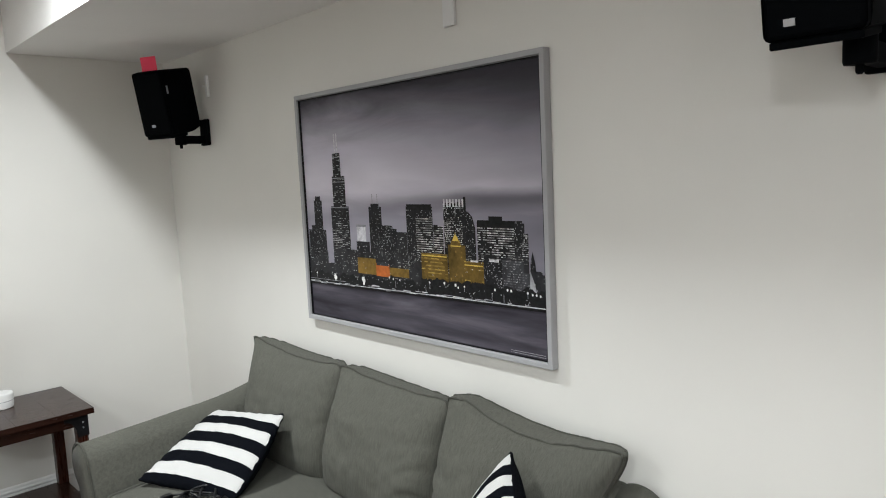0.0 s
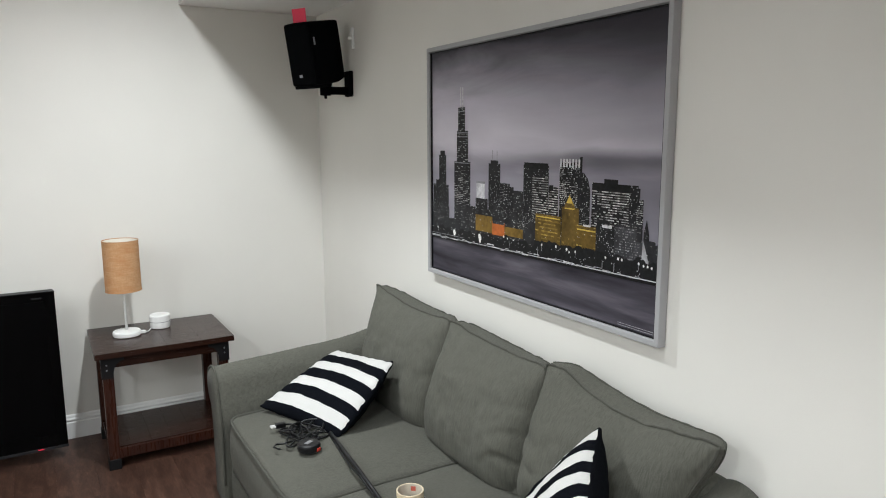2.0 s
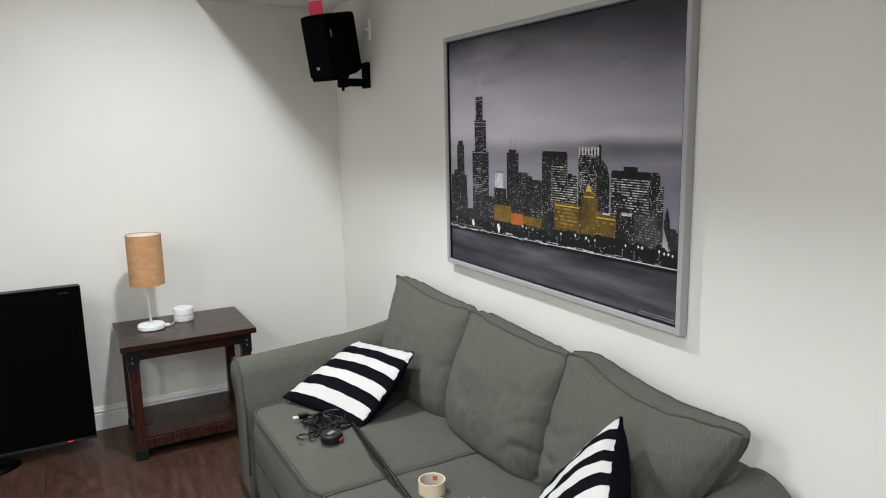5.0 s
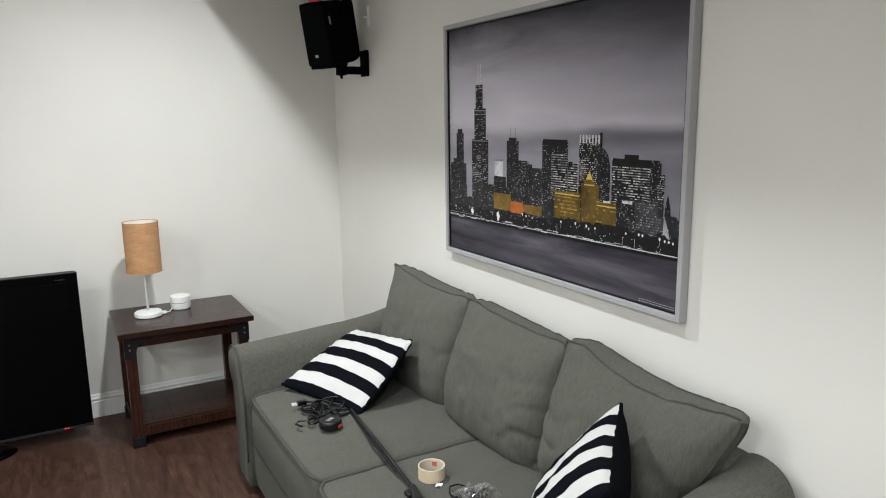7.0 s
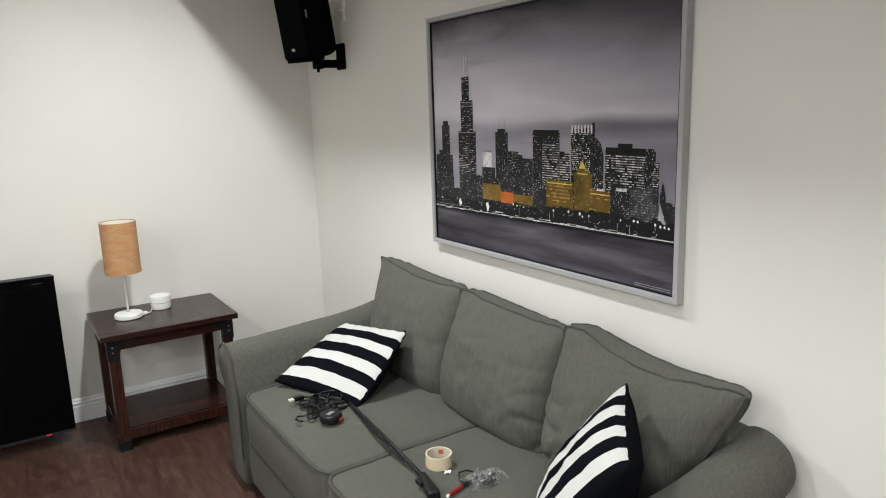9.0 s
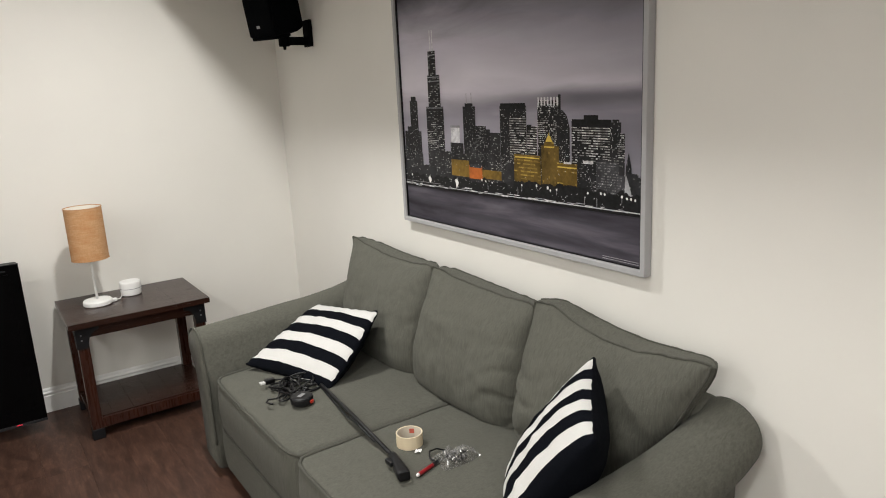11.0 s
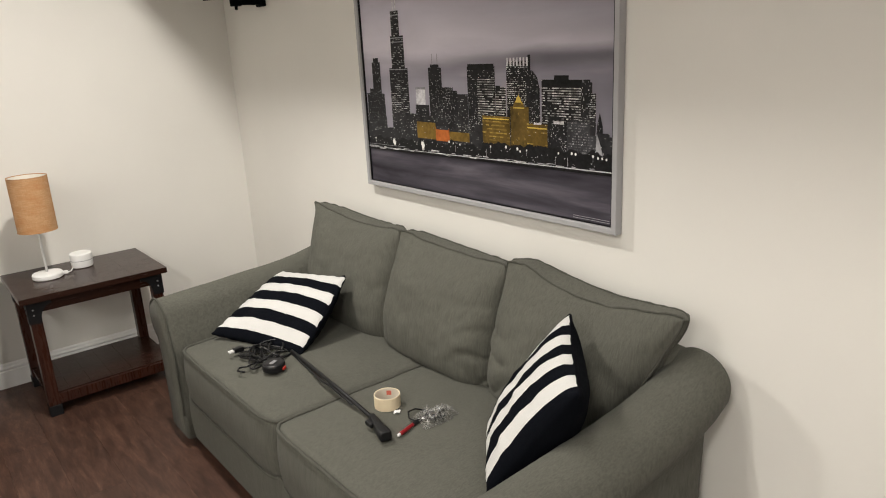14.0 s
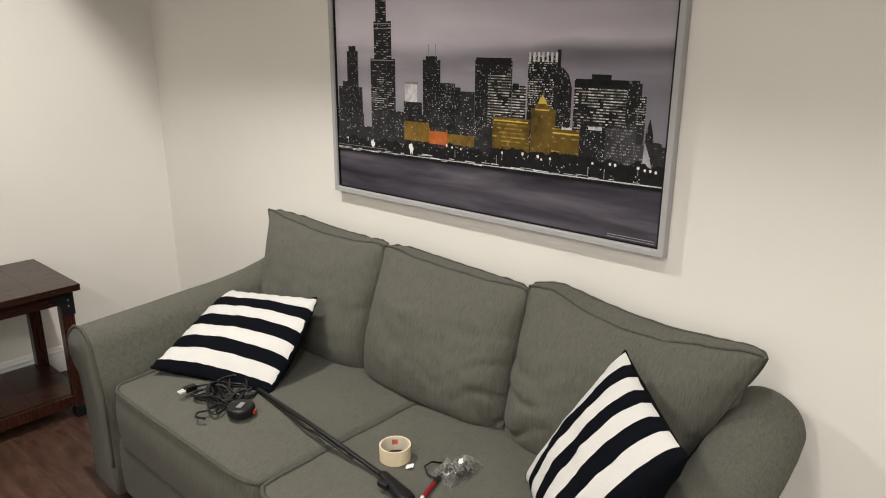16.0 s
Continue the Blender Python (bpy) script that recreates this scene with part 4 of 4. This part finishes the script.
# ---- television ----
tv = thing("television", "large black flat television standing on the floor", "television", pose(-2.235, -0.14, 0))
part("casing", box_bm(-0.70, 0.70, 0.002, 0.075, 0.085, 0.895, bevel=0.012, seg=3), BLACK, tv)
part("bezel", box_bm(-0.702, 0.702, -0.006, 0.010, 0.078, 0.898, bevel=0.003), GLOSS, tv, "glossy black bezel")
part("screen", box_bm(-0.655, 0.655, -0.0075, -0.004, 0.150, 0.850), SCREEN, tv, "dark switched-off glossy screen")
part("edge_trim", box_bm(-0.703, 0.703, -0.0085, -0.002, 0.072, 0.086, bevel=0.002), DARKTRIM, tv, "grey trim along the lower edge")
part("edge_trim", box_bm(-0.703, 0.703, -0.0070, 0.000, 0.895, 0.899), DARKTRIM, tv)
part("power_light", box_bm(0.566, 0.592, -0.0105, -0.008, 0.0795, 0.0835, bevel=0.001), LED, tv, "small red standby light")
part("badge", box_bm(0.60, 0.645, -0.0080, -0.006, 0.864, 0.870), DARKTRIM, tv)
part("neck", box_bm(-0.14, 0.14, 0.02, 0.06, 0.012, 0.10, bevel=0.006), BLACK, tv)
bm = lathe(bmesh.new(), [(0.345, 0.0), (0.35, 0.004), (0.345, 0.012), (0.12, 0.018)], seg=48)
bmesh.ops.scale(bm, vec=(1.0, 0.42, 1.0), verts=bm.verts)
bmesh.ops.translate(bm, vec=(0, 0.03, 0), verts=bm.verts)
part("stand_base", bm, GLOSS, tv, "glossy black oval stand base", smooth=True)


# ---- wall loudspeakers ----
def loudspeaker(m, label, badge_y, badge_z):
    """Box facing local -x; its middle is the origin of the pose; the bracket runs to a plate at the wall."""
    ob = thing("wall_speaker", label, "speaker", m, group="wall speakers")
    hw, hh = 0.095, 0.165

    def f(a, b, c):
        # a: depth (-1 is the front), b: width, c: height
        k = 1 - 0.10 * max(0, a) ** 3
        r = 1 - 0.05 * (abs(b) * abs(c)) ** 8
        low = 1 - 0.10 * max(0, a) ** 3 * (c < 0)
        return Vector((0.02 + 0.105 * a, hw * b * k * r, hh * c * low * r))

    part("cabinet", shell(10, 10, 12, f), GRILLE, ob, smooth=False)
    part("grille", box_bm(-0.103, -0.083, -hw + 0.004, hw - 0.004, -hh + 0.004, hh - 0.004, bevel=0.019, seg=4), GRILLE, ob, "black perforated metal grille")
    part("clip", box_bm(-0.084, -0.074, -hw - 0.0035, -hw + 0.002, 0.045, 0.085, bevel=0.001), CLEARTRIM, ob)
    part("lower_lip", box_bm(-0.098, 0.02, -hw + 0.012, hw - 0.012, -hh - 0.012, -hh + 0.004, bevel=0.004), GRILLE, ob)
    part("badge", box_bm(-0.1048, -0.1025, badge_y, badge_y + 0.021, badge_z, badge_z + 0.014), BADGE, ob)
    return ob


loudspeaker(pose(-0.205, -0.36, 2.100, 0, -10, 24), "black wall loudspeaker on a pivoting bracket beside the corner", 0.006, -0.116)
loudspeaker(pose(-0.235, -3.533, 2.075, 0, -10, 0), "black wall loudspeaker on a pivoting bracket above the sofa arm", 0.030, -0.135)


def bracket(y, z, reach, name="speaker_bracket"):
    ob = thing(name, "black steel pivoting wall bracket for a loudspeaker", "bracket", pose(0, y, z), group="speaker brackets")
    part("wall_plate", box_bm(-0.022, -0.001, -0.042, 0.042, -0.07, 0.07, bevel=0.006), GRILLE, ob)
    part("arm", box_bm(-reach, -0.018, -0.018, 0.018, -0.060, -0.018, bevel=0.004), GRILLE, ob)
    part("knuckle", lathe(bmesh.new(), [(0.028, -0.066), (0.030, -0.06), (0.030, 0.0), (0.028, 0.006)], -reach, 0, 20), GRILLE, ob, smooth=True)
    bm = lathe(bmesh.new(), [(0.005, -0.085), (0.008, -0.08), (0.008, -0.066)], -reach, 0, 12)
    part("knob", bm, GRILLE, ob)
    return ob


bracket(-0.372, 1.945, 0.15)
bracket(-3.582, 1.915, 0.20)
note = thing("paper_note", "pink paper note standing on the loudspeaker", "note", pose(-0.290, -0.40, 2.235, 0, -8, 30))
part("sheet", box_bm(-0.0008, 0.0008, -0.045, 0.045, 0, 0.085), PINK, note)
plate = thing("wire_plate", "small white plastic wire plate on the wall", "wall plate", pose(0, -0.432, 2.185))
part("plate", box_bm(-0.016, -0.001, -0.010, 0.010, -0.055, 0.055, bevel=0.003), WHITEP, plate)
part("stub", box_bm(-0.035, -0.006, -0.004, 0.004, -0.006, 0.004), WHITEP, plate)
strip = thing("cord_cover", "white plastic cord cover strip on the wall", "cord cover", pose(0, -2.275, 2.17))
part("strip", box_bm(-0.014, -0.001, -0.027, 0.027, 0.0, SOFFIT_Z - 2.172, bevel=0.003), WHITEP, strip)


# ---- loose things on the seat ----
SEAT = 0.502


def seat_thing(name, label, category, x, y, rz=0, z=SEAT):
    return thing(name, label, category, pose(x, y, z, 0, 0, rz))


tape = seat_thing("tape_roll", "roll of cream masking tape on the seat", "tape", -0.620, -2.234)
part("tape", lathe(bmesh.new(), [(0.0408, 0.0), (0.0435, 0.0), (0.0435, 0.043), (0.0408, 0.043), (0.0408, 0.0)], seg=48, close=False), TAPE, tape, smooth=False)
core = part("core", lathe(bmesh.new(), [(0.0392, 0.0005), (0.0407, 0.0005), (0.0407, 0.0425), (0.0392, 0.0425), (0.0392, 0.0005)], seg=48, close=False), CARD, tape, "pale card core")
for a0 in (35, 150, 265):
    bm = bmesh.new()
    vs = []
    for z in (0.018, 0.034):
        vs.append([bm.verts.new((0.0389 * math.cos(radians(a0 + 6 * i)), 0.0389 * math.sin(radians(a0 + 6 * i)), z)) for i in range(5)])
    for i in range(4):
        bm.faces.new((vs[0][i], vs[1][i], vs[1][i + 1], vs[0][i + 1]))
    part("core_print", bm, CORELABEL, core)
scrap = seat_thing("tape_scrap", "small torn scrap of white tape beside the roll", "scrap", -0.628, -2.298, 20)
part("scrap", shell(4, 3, 1, lambda a, b, c: Vector((0.010 * a, 0.008 * b, 0.006 + 0.004 * math.sin(3 * a + 2 * b) + 0.0006 * c))), WHITEP, scrap)

marker = seat_thing("marker_pen", "red marker pen with black cap on the seat", "pen", -0.665, -2.402, 0)
d = Vector((-0.606 + 0.725, -2.385 + 2.418, 0)).normalized()
marker.matrix_basis = pose(-0.722, -2.422, SEAT + 0.0070, 0, 90, math.degrees(math.atan2(d.y, d.x)))
part("barrel", lathe(bmesh.new(), [(0.0056, 0.020), (0.0062, 0.022), (0.0062, 0.085), (0.0056, 0.087)], seg=16), REDP, marker, smooth=True)
part("cap", lathe(bmesh.new(), [(0.0066, 0.085), (0.0068, 0.087), (0.0066, 0.125), (0.0045, 0.128)], seg=16), BLACK, marker, "black cap", smooth=True)
part("tip", lathe(bmesh.new(), [(0.0022, 0.010), (0.0050, 0.013), (0.0056, 0.020)], seg=16), WHITEP, marker, "white tip", smooth=True)

bag = seat_thing("hardware_bag", "crumpled clear plastic bag with small black hardware", "plastic bag", -0.556, -2.412, -8)


def crumple(a, b, c):
    p = Vector((a * 2.3, b * 2.3, c))
    n1 = noise.noise(p * 1.7 + Vector((3, 1, 0)))
    n2 = noise.noise(p * 4.1)
    t = (1 - a ** 4) * (1 - b ** 4)
    up = 0.006 + 0.032 * max(c, 0) * t * (0.8 + 0.7 * n1) + 0.004 * n2 * max(c, 0)
    return Vector((0.066 * a + 0.008 * n2, 0.042 * b * (1 - 0.45 * max(a, 0)) + 0.010 * n1, max(0.0, up - 0.003 * (c < 0))))


part("film", shell(16, 12, 2, crumple), FILM, bag, "crumpled clear film")
random.seed(5)
for k in range(9):
    bm = bmesh.new()
    lathe(bm, [(0.008, 0.0), (0.0085, 0.002), (0.0085, 0.006), (0.004, 0.007), (0.004, 0.020)], 0, 0, 10)
    bmesh.ops.rotate(bm, cent=(0, 0, 0), matrix=Euler((random.uniform(0.8, 1.6), 0, random.uniform(0, 6))).to_matrix(), verts=bm.verts)
    bmesh.ops.translate(bm, vec=(random.uniform(-0.035, 0.015), random.uniform(-0.02, 0.02), 0.009 + random.uniform(0, 0.008)), verts=bm.verts)
    part("screw", bm, BLACK if k % 5 else STEEL, bag)
tie = seat_thing("cable_loop", "short black cable loop beside the plastic bag", "cable", -0.60, -2.36)
part("wire", tube(bmesh.new(), [(-0.02, -0.035, 0.004), (-0.028, -0.005, 0.010), (-0.012, 0.022, 0.016), (0.018, 0.024, 0.014), (0.040, 0.010, 0.006), (0.048, 0.012, 0.004)], 0.0026, 6), CORDBLACK, tie, smooth=True)

# foot switch with tangled flex and long handle
reel = seat_thing("corded_switch", "black round corded switch with red button", "switch", -0.770, -1.709, 30)
part("body", lathe(bmesh.new(), [(0.038, 0.0), (0.042, 0.004), (0.043, 0.022), (0.041, 0.028), (0.036, 0.031), (0.010, 0.032)], seg=40), BLACK, reel, smooth=False)
part("button", box_bm(-0.006, 0.012, -0.047, -0.036, 0.005, 0.017, bevel=0.003), BUTTON, reel, "red rocker button")
part("label_plate", box_bm(-0.02, 0.012, -0.01, 0.006, 0.0315, 0.0330), CLEARTRIM, reel)
random.seed(11)
flex = seat_thing("power_cord", "tangled black power cord with pale plug pins", "power cord", -0.740, -1.575)


def tangle(n, k, seed):
    """A loose heap of flex: sines of unlike periods."""
    pts = []
    for i in range(n):
        t = seed + i * k
        x = 0.050 * math.sin(1.31 * t) + 0.034 * math.sin(2.93 * t + 1.0) + 0.012 * math.sin(5.1 * t)
        y = 0.058 * math.cos(1.13 * t + 0.4) + 0.040 * math.sin(3.37 * t) + 0.012 * math.cos(4.7 * t)
        z = 0.005 + 0.028 * (0.5 + 0.5 * math.sin(0.93 * t + 2.0)) * (0.55 + 0.45 * math.sin(2.3 * t))
        pts.append((x, y, max(0.004, z)))
    return pts


part("flex", tube(bmesh.new(), tangle(460, 0.040, 0.0), 0.0037, 6), CORDBLACK, flex, smooth=True)
part("second_coil", tube(bmesh.new(), tangle(380, 0.040, 23.0), 0.0037, 6), CORDBLACK, flex, smooth=True)
part("tail", tube(bmesh.new(), [(-0.06, -0.05, 0.012), (-0.10, -0.05, 0.008), (-0.125, -0.035, 0.005), (-0.14, -0.055, 0.005), (-0.125, -0.085, 0.005)], 0.0036, 7), CORDBLACK, flex, smooth=True)
part("lead", tube(bmesh.new(), [(-0.044, 0.112, 0.012), (-0.01, 0.105, 0.010), (0.03, 0.075, 0.012), (0.04, 0.03, 0.014)], 0.0036, 7), CORDBLACK, flex, smooth=True)
plug = part("plug", box_bm(-0.083, -0.043, 0.100, 0.125, 0.004, 0.022, bevel=0.004), CORDBLACK, flex)
for dy in (-0.006, 0.006):
    part("pin", box_bm(-0.103, -0.082, 0.112 + dy - 0.003, 0.112 + dy + 0.003, 0.010, 0.016), WHITEP, plug, "pale plug pin")

wand = seat_thing("light_wand", "long thin black rod with black handle on the seat", "tool", 0, 0, 0, 0)
A, B = Vector((-0.655, -1.63, SEAT + 0.012)), Vector((-0.715, -2.29, SEAT + 0.014))
part("rod", tube(bmesh.new(), [A, A.lerp(B, 0.5) + Vector((0, 0, 0.004)), B], 0.0066, 10), BLACK, wand, smooth=True)
part("flex", tube(bmesh.new(), [A + Vector((-0.004, 0, -0.004)), A.lerp(B, 0.2) + Vector((-0.008, 0, -0.006)), A.lerp(B, 0.38) + Vector((-0.011, 0, -0.006)), A.lerp(B, 0.46) + Vector((-0.014, 0, -0.006)), A.lerp(B, 0.53) + Vector((-0.006, 0, -0.005)), A.lerp(B, 0.8) + Vector((-0.006, 0, -0.005))], 0.0042, 8), CORDBLACK, wand, smooth=True)
C = Vector((-0.748, -2.405, SEAT + 0.016))
path = [B + (A - B).normalized() * 0.01, B, B.lerp(C, 0.3), B.lerp(C, 0.65), C.lerp(B, 0.05), C]
axis = (C - B).normalized()
across = axis.cross(Vector((0, 0, 1))).normalized()


def grip(a, b, c):
    t = (a + 1) / 2
    wide = 0.010 + 0.012 * t - 0.004 * max(0.0, t - 0.85) / 0.15
    tall = 0.010 + 0.005 * t
    r = 1 - 0.14 * (abs(b) * abs(c)) ** 4
    return B - axis * 0.01 + axis * ((C - B).length + 0.02) * t + across * (wide * b * r) + Vector((0, 0, tall * c * r + 0.002))


part("handle", shell(12, 6, 6, grip), BLACK, wand, "black tapered handle", smooth=True)
part("trigger", box_bm(-0.752, -0.735, -2.335, -2.300, SEAT + 0.010, SEAT + 0.026, bevel=0.004), BLACK, wand)


# ---- recessed downlights, all unseen, most of them added as fill ----
for lx, ly in UNSEEN_DOWNLIGHTS:
    can = thing("unseen_downlight", "unseen round white recessed ceiling downlight, switched on, some added as fill", "downlight", pose(lx, ly, CEIL_Z), group="ceiling downlights")
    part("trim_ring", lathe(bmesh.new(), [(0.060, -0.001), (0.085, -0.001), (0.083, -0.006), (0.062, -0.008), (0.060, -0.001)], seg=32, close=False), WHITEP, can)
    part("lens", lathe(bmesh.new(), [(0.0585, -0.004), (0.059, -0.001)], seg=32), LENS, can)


# ---- floor ----
floor = slab("floor", "dark brown wood-look plank floor", "floor", WEST_X - 0.12, 0.12, SOUTH_Y - 0.12, WALL_Y + 0.12, -0.1, -0.006, UNDER)


def plank_mesh(length, width):
    me = bpy.data.meshes.new("plank")
    bm = box_bm(0, width - 0.0002, 0, length - 0.0002, -0.006, 0.0, bevel=0.0004, seg=1)
    bm.to_mesh(me)
    bm.free()
    me.materials.append(FLOOR)
    return me


PLANK_W, PLANK_L = 0.178, 1.22
whole = plank_mesh(PLANK_L, PLANK_W)
random.seed(3)
nx = int((0.0 - WEST_X) / PLANK_W) + 1
for i in range(nx):
    y = SOUTH_Y - random.uniform(0.1, 1.1)
    while y < WALL_Y:
        ob = new("plank", whole)
        ob.parent = floor
        y0, y1 = max(y, SOUTH_Y), min(y + PLANK_L, WALL_Y)
        ob.location = (-(i + 1) * PLANK_W, y0, 0)
        ob.scale.y = (y1 - y0) / PLANK_L
        y += PLANK_L
